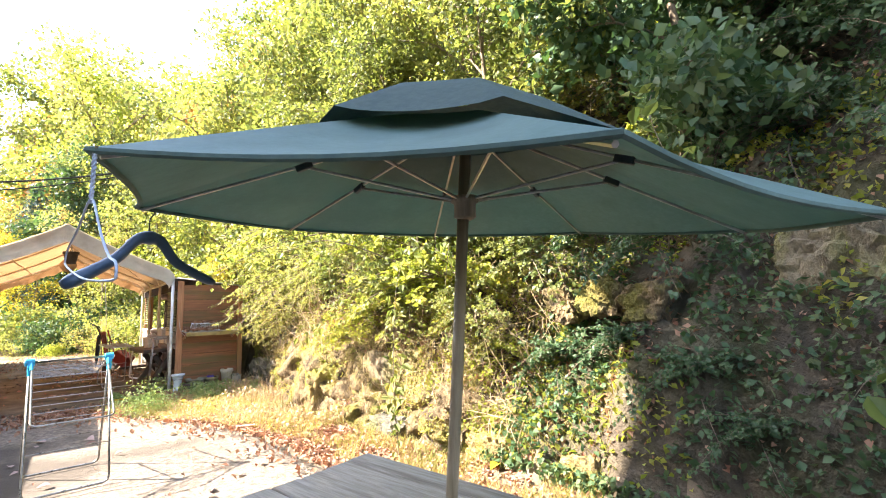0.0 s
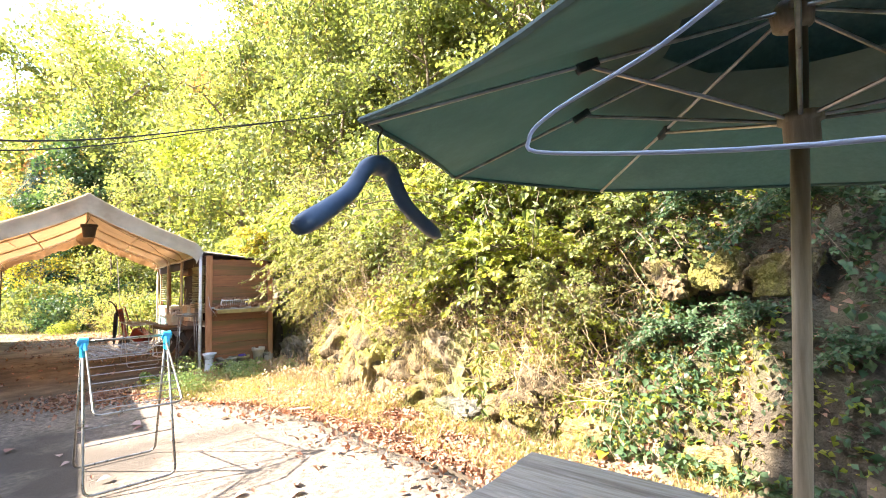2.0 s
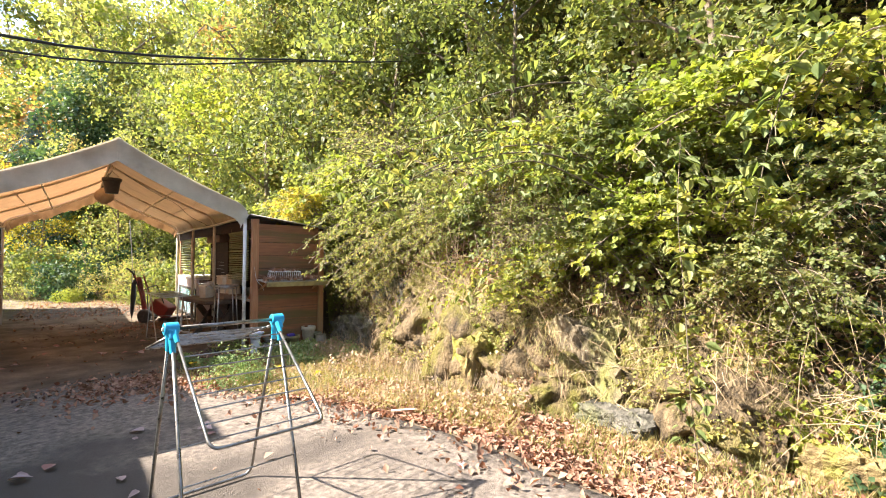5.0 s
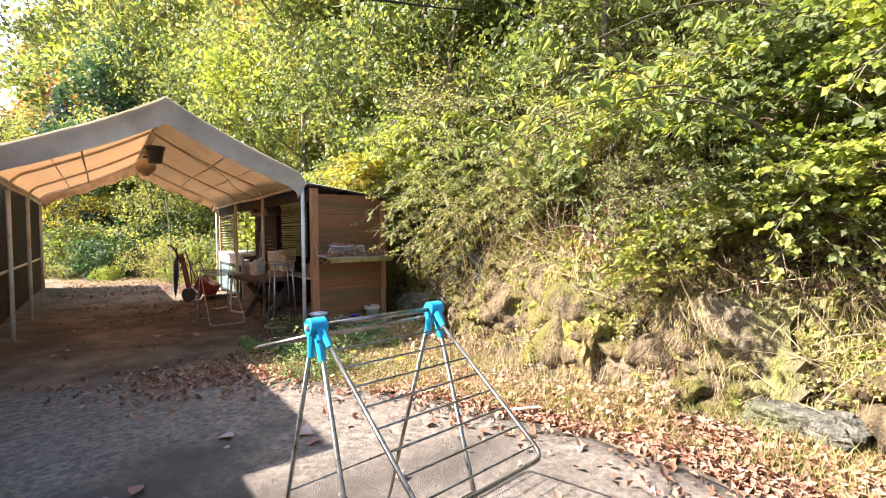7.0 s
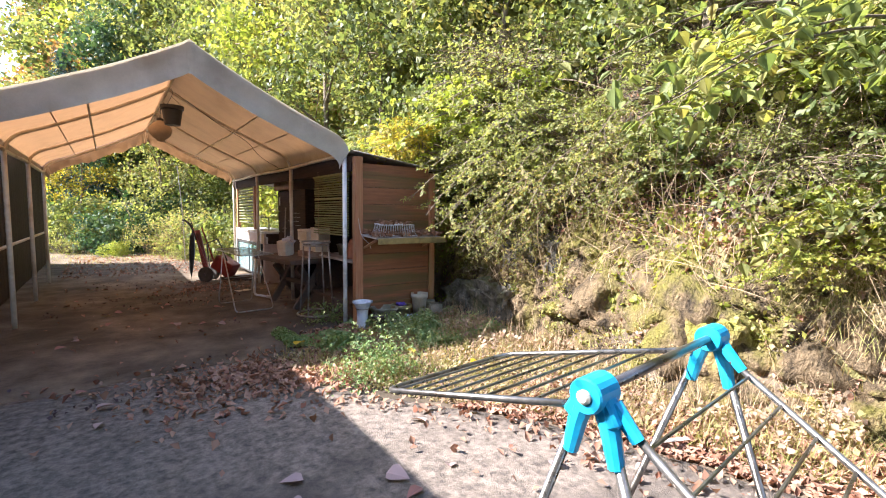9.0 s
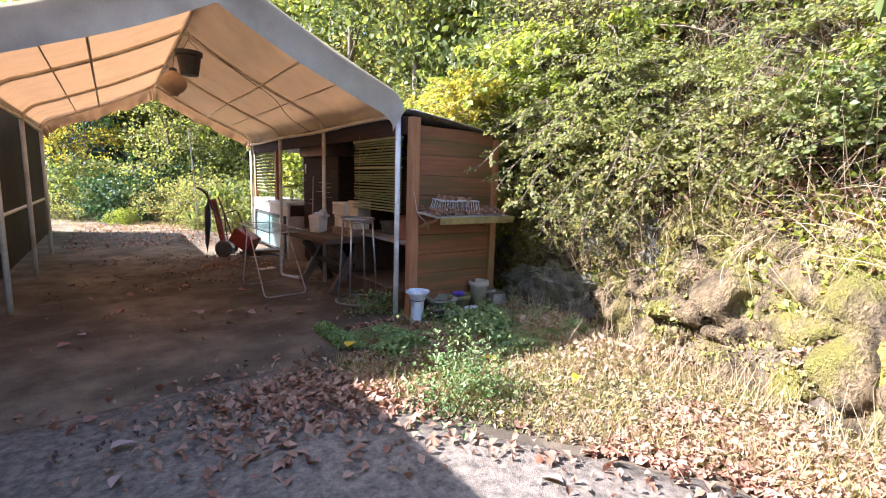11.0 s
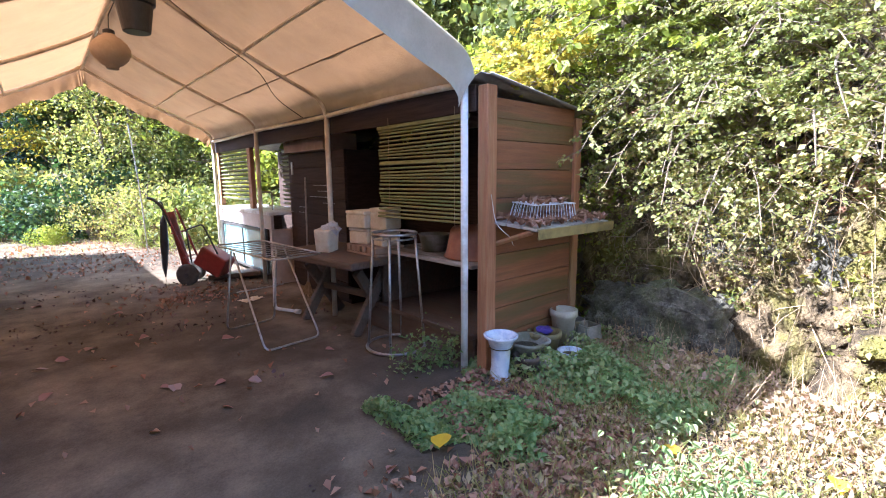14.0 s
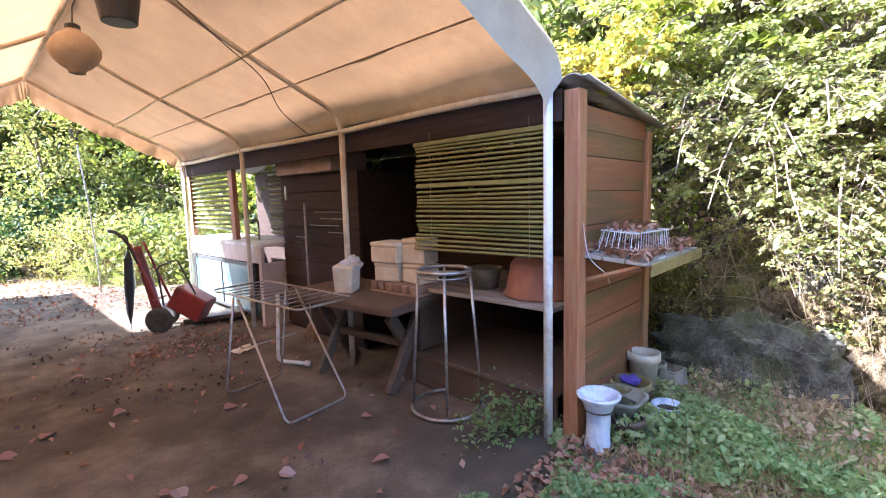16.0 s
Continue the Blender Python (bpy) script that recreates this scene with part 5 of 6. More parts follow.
def build_work_table():
    root = thing("work_table", pose(-0.02, 1.68, 0.0, 0, 0, 8), "dark wooden table with crossed legs, littered with odds and ends", "table")
    bm = box(-0.42, 0.40, -0.62, 0.66, 0.655, 0.725, 0.018, seg=2)
    part("tabletop", bm, M_TABLE, root)
    for y in (-0.38, 0.42):
        for q in (-1, 1):
            part("leg", box(-0.05, 0.05, -0.028, 0.028, -0.01, 0.70, 0.008, m=pose(q * 0.24, y + q * 0.03, 0.0, 0, -q * 34, 0)), M_TABLE, root)
    part("stretcher", box(-0.03, 0.03, -0.36, 0.40, 0.30, 0.36, 0.006), M_TABLE, root)


build_work_table()


def styro(x, y, z, w, d, h, rz, label):
    root = thing("foam_box", pose(x, y, z, 0, 0, rz), label, "box", "foam boxes on the table")
    bm = box(-w / 2, w / 2, -d / 2, d / 2, 0, h * 0.78, 0.012, seg=2)
    part("box_body", bm, M_FOAM, root)
    part("lid", box(-w / 2 - 0.004, w / 2 + 0.004, -d / 2 - 0.004, d / 2 + 0.004, h * 0.785, h, 0.012, seg=2), M_FOAM, root)


styro(0.12, 1.52, 0.812, 0.22, 0.24, 0.155, 14, "cream foam box stacked on the table")
styro(0.10, 1.50, 0.969, 0.24, 0.28, 0.165, 8, "larger cream foam box on top of another")
styro(0.16, 1.24, 0.812, 0.20, 0.22, 0.15, -4, "cream foam box beside a stack")
styro(0.18, 1.26, 0.964, 0.20, 0.22, 0.20, 10, "cream foam box with a dented lid")
tray = thing("egg_tray", pose(0.13, 1.38, 0.726), "brown slatted tray under the foam boxes", "tray")
part("tray_base", box(-0.16, 0.16, -0.27, 0.27, 0.0, 0.02, 0.004), M_CARD, tray)
for k in range(6):
    part("slat", box(-0.16, 0.16, -0.26 + k * 0.093, -0.20 + k * 0.093, 0.022, 0.085, 0.006), M_CARD, tray)

can = thing("foam_bin", pose(-0.16, 1.80, 0.726, 4, -6, 30) @ Matrix.Diagonal((1.15, 1.15, 1.05, 1)), "stained white foam bin holding a crumpled plastic bag", "bin")
bm = box(-0.085, 0.085, -0.075, 0.075, 0, 0.22, 0.015, seg=2)
for v in bm.verts:
    k = 0.9 + 0.12 * v.co.z / 0.22
    v.co.x, v.co.y = v.co.x * k, v.co.y * k
part("bin", bm, M_FOAM, can)
bm = bmesh.new()
bmesh.ops.create_icosphere(bm, subdivisions=3, radius=0.085)
for v in bm.verts:
    v.co *= 1 + 0.6 * noise.noise(v.co * 22)
    v.co = Vector((v.co.x * 1.0, v.co.y * 0.8, v.co.z * 0.8)) + Vector((0.03, -0.02, 0.205))
part("plastic_bag", bm, M_WHITEWIRE, can)


def build_inside():
    # blind at the front, two tiers of slats
    bl = thing("slatted_blind", pose(0.068, 0, 0), "faded olive slatted blind hung in two tiers", "blind")
    z, k = 1.84, 0
    while z > 1.09:
        sk = 0.012 * math.sin(k * 0.7) - (0.03 if z < 1.2 else 0)
        thick = 0.034 if k == 9 else 0.017
        part("slat", box(-0.010, 0.004, 0.035, 1.16 - sk, -thick / 2, thick / 2, 0.002, m=pose(0, 0, z, 0, 24, 0) @ pose(0, 0, 0, 0.5 * math.sin(k))), M_OLIVE, bl)
        z -= 0.03 if k not in (8, 9) else 0.038
        k += 1
    for y in (0.16, 1.0):
        part("cord", tube([(-0.014, y, 1.945), (-0.016, y, 1.08)], 0.002, 4), M_STALK, bl)
    part("head_rail", box(-0.02, 0.02, 0.03, 1.17, 1.855, 1.885, 0.003), M_OLIVE, bl)

    # louvred opening beside the sink
    lo = thing("louvred_screen", pose(0.10, 0, 0), "green-white louvres in a red-brown frame", "screen")
    for y0, y1 in ((4.50, 4.62), (5.98, 6.10)):
        part("upright", box(-0.03, 0.03, y0, y1, 1.02, 2.04, 0.004), M_CEDAR_V, lo)
    for k in range(15):
        part("slat", box(-0.02, 0.02, 4.62, 5.98, -0.011, 0.011, 0.002, m=pose(0, 0, 1.15 + k * 0.061, 0, 35, 0)), M_OLIVE, lo)

    for k in range(13):
        part("slat", box(-0.02, 0.02, 3.76, 4.50, -0.011, 0.011, 0.002, m=pose(0.45, 0, 1.08 + k * 0.064, 0, 35, 0)), M_OLIVE, lo)

    # sink counter
    c = thing("sink_counter", pose(0, 0, 0), "tiled sink counter with a glazed front under it", "counter")
    part("worktop", box(0.04, 0.78, 3.82, 6.22, 0.955, 1.0, 0.006), M_PIPE_WHITE, c)
    part("apron", box(0.06, 0.10, 3.82, 6.20, 0.76, 0.953, 0.004), M_TILE, c)
    part("side_panel", box(0.06, 0.76, 3.82, 3.90, 0.0, 0.757, 0.004), M_TILE, c)
    part("end_panel", box(0.06, 0.76, 6.12, 6.20, 0.0, 0.757, 0.004), M_PIPE_WHITE, c)
    fr = part("window_frame", box(0.07, 0.10, 4.08, 6.06, 0.70, 0.745, 0.003), M_DARKMETAL, c)
    part("sill_bar", box(0.07, 0.10, 4.08, 6.06, 0.10, 0.14, 0.003), M_DARKMETAL, fr)
    for y in (4.08, 5.05, 6.03):
        part("mullion", box(0.069, 0.101, y, y + 0.035, 0.14, 0.70, 0.003), M_DARKMETAL, fr)
    for y0, y1 in ((4.115, 5.05), (5.085, 6.03)):
        part("pane", box(0.082, 0.088, y0, y1, 0.14, 0.70), M_GLASS, c, "cyan tinted glass pane")
    tp = part("tap", tube(rounded([(0.30, 4.35, 1.0), (0.30, 4.35, 1.26), (0.12, 4.35, 1.26), (0.12, 4.35, 1.21)], 0.04), 0.012, 8), M_STEEL, c, "chrome swan-neck tap", smooth=True)
    part("tap_handle", box(0.27, 0.33, 4.40, 4.43, 1.05, 1.07, 0.004), M_STEEL, tp)

    # dark cupboard with pale strips for lit slits, box on top, broom
    d = thing("dark_cupboard", pose(0, 0, 0), "tall dark slatted cupboard standing in the shed", "cupboard")
    for k in range(9):
        part("door_board", box(0.30, 0.33, 2.22, 3.70, 0.06 + k * 0.19, 0.244 + k * 0.19, 0.003), M_DARKWOOD, d)
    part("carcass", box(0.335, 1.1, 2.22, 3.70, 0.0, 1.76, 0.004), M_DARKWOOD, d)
    # these strips stand in for daylight showing through gaps between boards
    for k, (y, w) in enumerate(((2.75, 0.5), (2.68, 0.42), (2.82, 0.55), (2.6, 0.3), (3.3, 0.22), (3.36, 0.16))):
        part("slit_strip", box(0.294, 0.298, y - w / 2, y + w / 2, 1.36 - k * 0.07, 1.366 - k * 0.07, 0.001), M_STEEL, d, "thin pale strip standing in for light through a gap")
    part("latch", box(0.285, 0.30, 3.56, 3.60, 1.50, 1.66, 0.003), M_STEEL, d)
    bx = thing("cardboard_box", pose(0.42, 3.05, 1.772), "flattened brown cardboard box on the cupboard", "box")
    part("carton", box(-0.22, 0.22, -0.55, 0.55, 0.0, 0.19, 0.006), M_CARD, bx)
    br = thing("broom", pose(0, 0, 0), "worn broom leaning on the dark cupboard", "broom")
    part("handle", tube([(0.265, 3.14, 1.46), (0.16, 2.97, 0.12)], 0.012, 8), M_OLDWOOD, br, smooth=True)
    bm = bmesh.new()
    for k in range(40):
        y = 2.97 + 0.12 * math.sin(k * 2.4)
        tube([(0.16, 2.97 + 0.3 * (y - 2.97), 0.17), (0.13 + 0.03 * math.cos(k * 1.7), y, 0.005)], 0.004, 4, bm)
    part("bristles", bm, M_STALK, br)

    # shelf and low bench behind the blind
    sh = thing("inner_shelf", pose(0, 0, 0), "rough plank shelf inside the shed", "shelf")
    part("board", box(0.10, 1.15, 0.02, 1.28, 0.755, 0.785, 0.005), M_OLDWOOD, sh)
    part("divider", box(0.10, 1.15, 1.20, 1.235, 0.27, 0.752, 0.004), M_TABLE, sh)
    be = thing("low_bench", pose(0, 0, 0), "low boxed timber bench on the floor", "bench")
    part("bench_top", box(0.07, 1.1, 0.0, 1.45, 0.215, 0.255, 0.006), M_TABLE, be)
    part("bench_front", box(0.09, 0.125, 0.0, 1.44, 0.0, 0.213, 0.004), M_TABLE, be)
    ba = thing("plastic_basin", pose(0.42, 0.30, 0.787), "upturned red-brown plastic basin on the shelf", "basin")
    part("basin", lathe([(0.26, 0.0), (0.27, 0.01), (0.25, 0.03), (0.21, 0.22), (0.19, 0.25), (0.0, 0.255)], 30), M_TERRA, ba, smooth=True)
    pt = thing("grey_tub", pose(0.38, 0.78, 0.787), "squat grey plastic tub on the shelf", "tub")
    part("tub", lathe([(0.11, 0.0), (0.14, 0.14), (0.15, 0.155), (0.135, 0.155), (0.10, 0.01), (0, 0.01)], 22), M_GREYPOT, pt, smooth=True)
    pp = thing("waste_pipe", pose(0, 0, 0), "white plastic pipe lying elbowed on the floor", "pipe")
    part("pipe", tube(rounded([(-0.42, 2.50, 0.66), (-0.46, 2.50, 0.045), (-0.30, 2.26, 0.03)], 0.06), 0.018, 10), M_PIPE_WHITE, pp, smooth=True)
    part("collar", tube([(-0.315, 2.283, 0.031), (-0.285, 2.237, 0.029)], 0.026, 10), M_PIPE_WHITE, pp, smooth=True)


build_inside()


def build_cart():
    root = thing("hand_truck", pose(-0.72, 4.72, 0.0, 0, 0, -44.3), "rusty red two-wheeled hand truck with grey wheels", "hand truck")
    for yy, xx, r in ((-0.17, 0.0, 0.15), (0.22, -0.12, 0.15)):
        w = part("wheel", lathe([(0.08, -0.03), (0.125, -0.036), (0.15, -0.02), (0.15, 0.02), (0.125, 0.036), (0.08, 0.03), (0.0, 0.022)], 28), M_RUBBER, root, smooth=True)
        w.matrix_basis = pose(xx, yy, r, 90, 0, 0)
        part("rim", lathe([(0.075, -0.042), (0.07, -0.046), (0.03, -0.04), (0.03, -0.055), (0.0, -0.055)], 20), M_GREYPOT, w)
        part("hub", lathe([(0.028, 0.03), (0.028, 0.052), (0.0, 0.052)], 12), M_DARKMETAL, w)
    part("axle", tube([(0.0, -0.17, 0.15), (-0.12, 0.22, 0.15)], 0.012, 8), M_DARKMETAL, root)
    for yy in (-0.12, 0.14):
        part("side_tube", tube(smooth_line([(0.05, yy, 0.16), (-0.12, yy, 0.62), (-0.28, yy, 1.05)], 4), 0.016, 8), M_RED, root, smooth=True)
    part("sleeve", tube(smooth_line([(-0.10, 0.0, 0.20), (-0.18, 0.0, 0.58), (-0.28, 0.0, 1.0)], 4), 0.052, 12), M_RED, root, "dull brown-red tube along the frame", smooth=True)
    for z in (0.38, 0.72):
        part("cross_bar", tube([(0.05 - z * 0.34, -0.13, z), (0.05 - z * 0.34, 0.15, z)], 0.011, 8), M_RED, root)
    part("handle", tube(smooth_line([(-0.20, -0.12, 0.82), (-0.30, -0.12, 1.06), (-0.42, -0.1, 1.17), (-0.52, -0.08, 1.20)], 5), 0.02, 8), M_BLACK, root, smooth=True)
    part("red_box", box(-0.20, 0.20, -0.15, 0.15, -0.14, 0.14, 0.025, seg=2, m=pose(0.28, 0.05, 0.31, 0, 32, 0)), M_RED, root, "faded red metal box on the toe plate")
    part("loop", tube(rounded([(0.0, -0.05, 0.30), (-0.04, -0.05, 0.76), (0.20, -0.05, 0.84), (0.38, -0.05, 0.42)], 0.05), 0.011, 8), M_DARKMETAL, root, smooth=True)
    plank = thing("board", pose(-0.72, 4.72, 0.0, 0, 0, -44.3), "dusty dark board lying beside the hand truck", "board")
    part("plank", box(0.14, 0.86, 0.10, 0.42, 0.0, 0.06, 0.008, m=pose(0, 0, 0.0, 0, -4, 12)), M_TABLE, plank)
    um = thing("folded_umbrella", pose(-1.03, 5.0, 0.0), "folded black umbrella leaning on the hand truck", "umbrella")
    part("cloth", tube([(0, 0, 0.08), (0.0, 0.0, 0.22), (0.02, -0.02, 0.55), (0.03, -0.03, 0.86), (0.035, -0.035, 0.95)], [0.006, 0.034, 0.055, 0.045, 0.014], 10), M_BLACK, um, smooth=True)
    part("spike", tube([(0, 0, 0.0), (0, 0, 0.09)], 0.004, 6), M_STEEL, um)
    part("crook", tube(smooth_line([(0.035, -0.035, 0.94), (0.04, -0.04, 1.08), (0.02, -0.02, 1.14), (-0.03, 0.03, 1.12)], 4), 0.010, 8), M_BLACK, um, smooth=True)


build_cart()

# ---- pots and shelf at the shed's end ----
def pot(name, x, y, prof, material, label, wobble=0.0, seg=26, rz=0, category="pot"):
    root = thing(name, pose(x, y, float(height(x, y)), 0, 0, rz), label, category, "pots by the shed")
    r, h = prof[-1]
    inner = [(q * 0.86, z) for q, z in prof[::-1][:-1]] + [(0, prof[0][1] + 0.03)]
    part("vessel", lathe(prof + inner, seg, wobble=wobble), material, root, smooth=seg > 8)
    part("earth", lathe([(r * 0.7, h * 0.72), (r * 0.5, h * 0.76), (0, h * 0.77)], 14), M_HUMUS, root)
    return root


pot("flared_vase", 0.10, -0.27, [(0.075, 0.0), (0.078, 0.02), (0.066, 0.10), (0.07, 0.22), (0.095, 0.29), (0.122, 0.315), (0.124, 0.33)], M_CERAMIC, "tall flared vase of blue-white glazed ceramic", category="vase")
pot("brown_pot", 0.26, -0.38, [(0.07, 0.0), (0.085, 0.10), (0.095, 0.14), (0.10, 0.145), (0.10, 0.175)], M_BROWNGLAZE, "small dark brown glazed pot")
pot("wavy_planter", 0.40, -0.26, [(0.08, 0.0), (0.10, 0.10), (0.16, 0.20), (0.175, 0.215), (0.175, 0.23)], M_GREYPOT, "grey planter with a wavy rim", 0.06, 40)
pt = pot("ochre_pot", 0.66, -0.24, [(0.09, 0.0), (0.12, 0.18), (0.135, 0.19), (0.135, 0.23)], M_OCHRE, "ochre glazed pot with purple cloth in it")
bm = bmesh.new()
bmesh.ops.create_icosphere(bm, subdivisions=3, radius=0.065)
for v in bm.verts:
    v.co = Vector((v.co.x * 1.1, v.co.y, v.co.z * 0.35 + 0.235)) * (1 + 0.10 * noise.noise(v.co * 25))
part("purple_cloth", bm, M_PURPLE, pt)
pot("tall_cream_pot", 0.95, -0.22, [(0.075, 0.0), (0.10, 0.28), (0.115, 0.29), (0.115, 0.345)], M_CREAM, "tall cream plastic pot")
pot("narrow_grey_pot", 1.08, -0.25, [(0.06, 0.0), (0.075, 0.20), (0.085, 0.205), (0.085, 0.24)], M_GREYPOT, "narrow grey plastic pot")
pot("square_pot", 1.10, -0.36, [(0.11, 0.0), (0.13, 0.02), (0.105, 0.20), (0.11, 0.215)], M_GREYPOT, "square grey concrete pot", 0, 4, 30)
pot("clay_saucer", 1.30, -0.48, [(0.08, 0.0), (0.11, 0.05), (0.115, 0.065)], M_TERRA, "shallow terracotta saucer lying in the weeds")
pot("painted_bowl", 0.68, -0.47, [(0.05, 0.0), (0.085, 0.06), (0.095, 0.11), (0.10, 0.12)], M_CERAMIC, "blue patterned bowl lying among the pots")
pot("white_cup", 0.50, -0.45, [(0.05, 0.0), (0.06, 0.10), (0.065, 0.105)], M_FOAM, "white foam cup among the pots")


def build_end_shelf():
    root = thing("end_shelf", pose(0, 0, 0), "rough plank shelf on a bracket, strewn with dead leaves", "shelf")
    m = pose(0.15, -0.128, 1.13, 5, 0, 0)
    for k in range(3):
        part("plank", box(0.0 + 0.01 * k, 1.0 - 0.03 * k, -0.125 - 0.128 * k, -0.003 - 0.128 * k, -0.022, 0.0, 0.003, m=m), M_OLDWOOD, root)
    part("lip", box(0.03, 1.0, -0.40, -0.388, -0.075, -0.004, 0.003, m=m), M_OCHRE, root, "mossy yellowed front board")
    part("bracket", tube([(0.19, -0.135, 0.96), (0.19, -0.46, 1.07)], 0.018, 4), M_CEDAR_V, root)
    part("bracket", tube([(1.05, -0.135, 0.96), (1.05, -0.46, 1.07)], 0.018, 4), M_CEDAR_V, root)
    b = thing("wire_basket", pose(0.52, -0.30, 1.125, 4, 0, -6), "upturned white wire basket on the shelf", "basket")
    hw, hd, h = 0.25, 0.12, 0.125
    for z, s in ((0.0, 1.0), (h, 0.88)):
        pts = [(-hw * s, -hd * s, z), (hw * s, -hd * s, z), (hw * s, hd * s, z), (-hw * s, hd * s, z)]
        part("rim", tube(pts, 0.0042, 6, closed=True), M_WHITEWIRE, b)
    for k in range(15):
        x = -hw + 2 * hw * (k + 0.5) / 15
        part("wire", tube([(x, -hd, 0.0), (x * 0.88, -hd * 0.88, h), (x * 0.88, hd * 0.88, h), (x, hd, 0.0)], 0.0025, 5), M_WHITEWIRE, b)
    for k in range(6):
        y = -hd + 2 * hd * (k + 0.5) / 6
        part("wire", tube([(-hw, y, 0.0), (-hw * 0.88, y * 0.88, h), (hw * 0.88, y * 0.88, h), (hw, y, 0.0)], 0.0025, 5), M_WHITEWIRE, b)
    r = np.random.RandomState(8)
    n = 420
    x, y = 0.17 + 0.95 * r.rand(n), -0.14 - 0.36 * r.rand(n)
    on = (np.abs(x - 0.52) < 0.22) & (np.abs(y + 0.30) < 0.10) & (r.rand(n) < 0.5)
    p = np.stack([x, y, 1.138 + (y + 0.13) * 0.087 + 0.012 + 0.02 * r.rand(n) + np.where(on, 0.128, 0)], 1)
    v, f = leaf_arrays(p, 0.065, 1.6, 0, 0.34, 0.5)
    tagged(array_mesh("shelf_litter", v, f, G_LITTER), "dry brown leaves heaped on the shelf", "leaf litter", kind="stuff")


build_end_shelf()


# ---- overhead cables ----
def build_cables():
    for k, (dz, name) in enumerate(((0.0, "overhead_cable"), (-0.10, "overhead_cable"))):
        root = thing(name, pose(0, 0, 0), "sagging black overhead cable above the yard", "cable")
        pts = [(-9.0, -7.2, 2.9 + dz * 2), (-5.0, -4.9, 2.72 + dz), (-2.5, -3.4, 2.88 + dz), (0.2, -1.8, 4.0 + dz * 0.2), (3.4, 0.3, 5.6), (6.0, 2.0, 7.2)]
        part("cable", tube(smooth_line(pts, 8), 0.011 if k == 0 else 0.008, 6), M_CABLE, root, smooth=True)


build_cables()


# ---- rocks at the foot of the bank ----
def rock(x, y, z, sx, sy, sz, seed, label, material, rough=0.35, rz=0):
    bm = bmesh.new()
    bmesh.ops.create_icosphere(bm, subdivisions=4, radius=1.0)
    for v in bm.verts:
        d = v.co.copy()
        o = Vector((seed * 3.1, seed * 1.7, seed))
        k = 1 + rough * noise.noise(d * 1.1 + o) + 0.25 * abs(noise.noise(d * 2.6 + o)) + 0.20 * noise.noise(d * 6 + o) + 0.12 * noise.noise(d * 14 + o)
        for ax in range(3):
            d[ax] = max(-0.72, min(0.72, d[ax]))
        v.co = Vector((d.x * sx * k, d.y * sy * k, d.z * sz * k))
    ob = part("rock", bm, material, None)
    ob.matrix_basis = pose(x, y, z, 0, 0, rz)
    return tagged(ob, label, "rock", "rocks along the bank")


def rock_face():
    """Broken, blocky cut face between the yard and the bank."""
    ys = np.arange(-6.5, 0.15, 0.035)
    rows = 34
    V, F = [], []
    for y in ys:
        xs = float(foot(y)) + np.arange(-0.5, 1.6, 0.02)
        hs = np.maximum.accumulate(height(xs, np.full(len(xs), y)))
        top = float(np.interp(y, [-6.5, -5.0, -3.6, -2.0, 0.2], [0.45, 0.75, 1.05, 1.15, 1.1])) * (0.85 + 0.3 * float(vn(y * 1.7, 0, 60)))
        for k in range(rows):
            z = -0.08 + (top + 0.08) * k / (rows - 1)
            x = float(np.interp(z, hs, xs))
            q = Vector((x * 2.4, y * 2.4, z * 3.4)) + 0.35 * noise.noise_vector(Vector((x, y, z)) * 3.0)
            d, c = noise.voronoi(q)
            edge = min(1.0, (d[1] - d[0]) * 4.0)
            lift = 0.04 + 0.17 * (0.5 + 0.5 * noise.noise(c[0] * 7.7)) - 0.12 * (1 - edge) + 0.09 * noise.noise(q * 0.8) + 0.025 * noise.noise(q * 5) + 0.012 * noise.noise(q * 13)
            x -= lift * min(1.0, 0.35 + 2.5 * (1 - k / (rows - 1)))
            V.append((x, y + 0.03 * noise.noise(q * 3), z + 0.025 * noise.noise(q * 4 + Vector((9, 0, 0)))))
        V.append((x + 0.45, y, float(height(x + 0.45, y)) - 0.05))
    n = rows + 1
    for i in range(len(ys) - 1):
        for k in range(n - 1):
            a = i * n + k
            F.append((a, a + 1, a + n + 1, a + n))
    tagged(array_mesh("rock_face", V, F, M_CRAG), "broken ochre rock face streaked with moss", "rock", kind="structure")
    pts = np.array(V)
    r = np.random.RandomState(8)
    w = pts[(vn(pts[:, 1] * 2.2, pts[:, 2] * 3.0, 61) > 0.58) & (pts[:, 2] > 0.15)]
    w = w[r.randint(0, len(w), 3600)] + r.normal(size=(3600, 3)) * np.array([0.012, 0.03, 0.03]) - np.array([0.02, 0, 0])
    scatter("moss_tufts", "yellow-green moss and tiny ferns on the rock", "moss", w, 0.012 + 0.03 * r.rand(3600), G_MOSS, up=0.3)


G_MOSS = leafy("moss_leaves", [(0.24, 0.24, 0.04), (0.34, 0.31, 0.06), (0.20, 0.26, 0.05), (0.40, 0.33, 0.12)], trans=0.25)
rock_face()

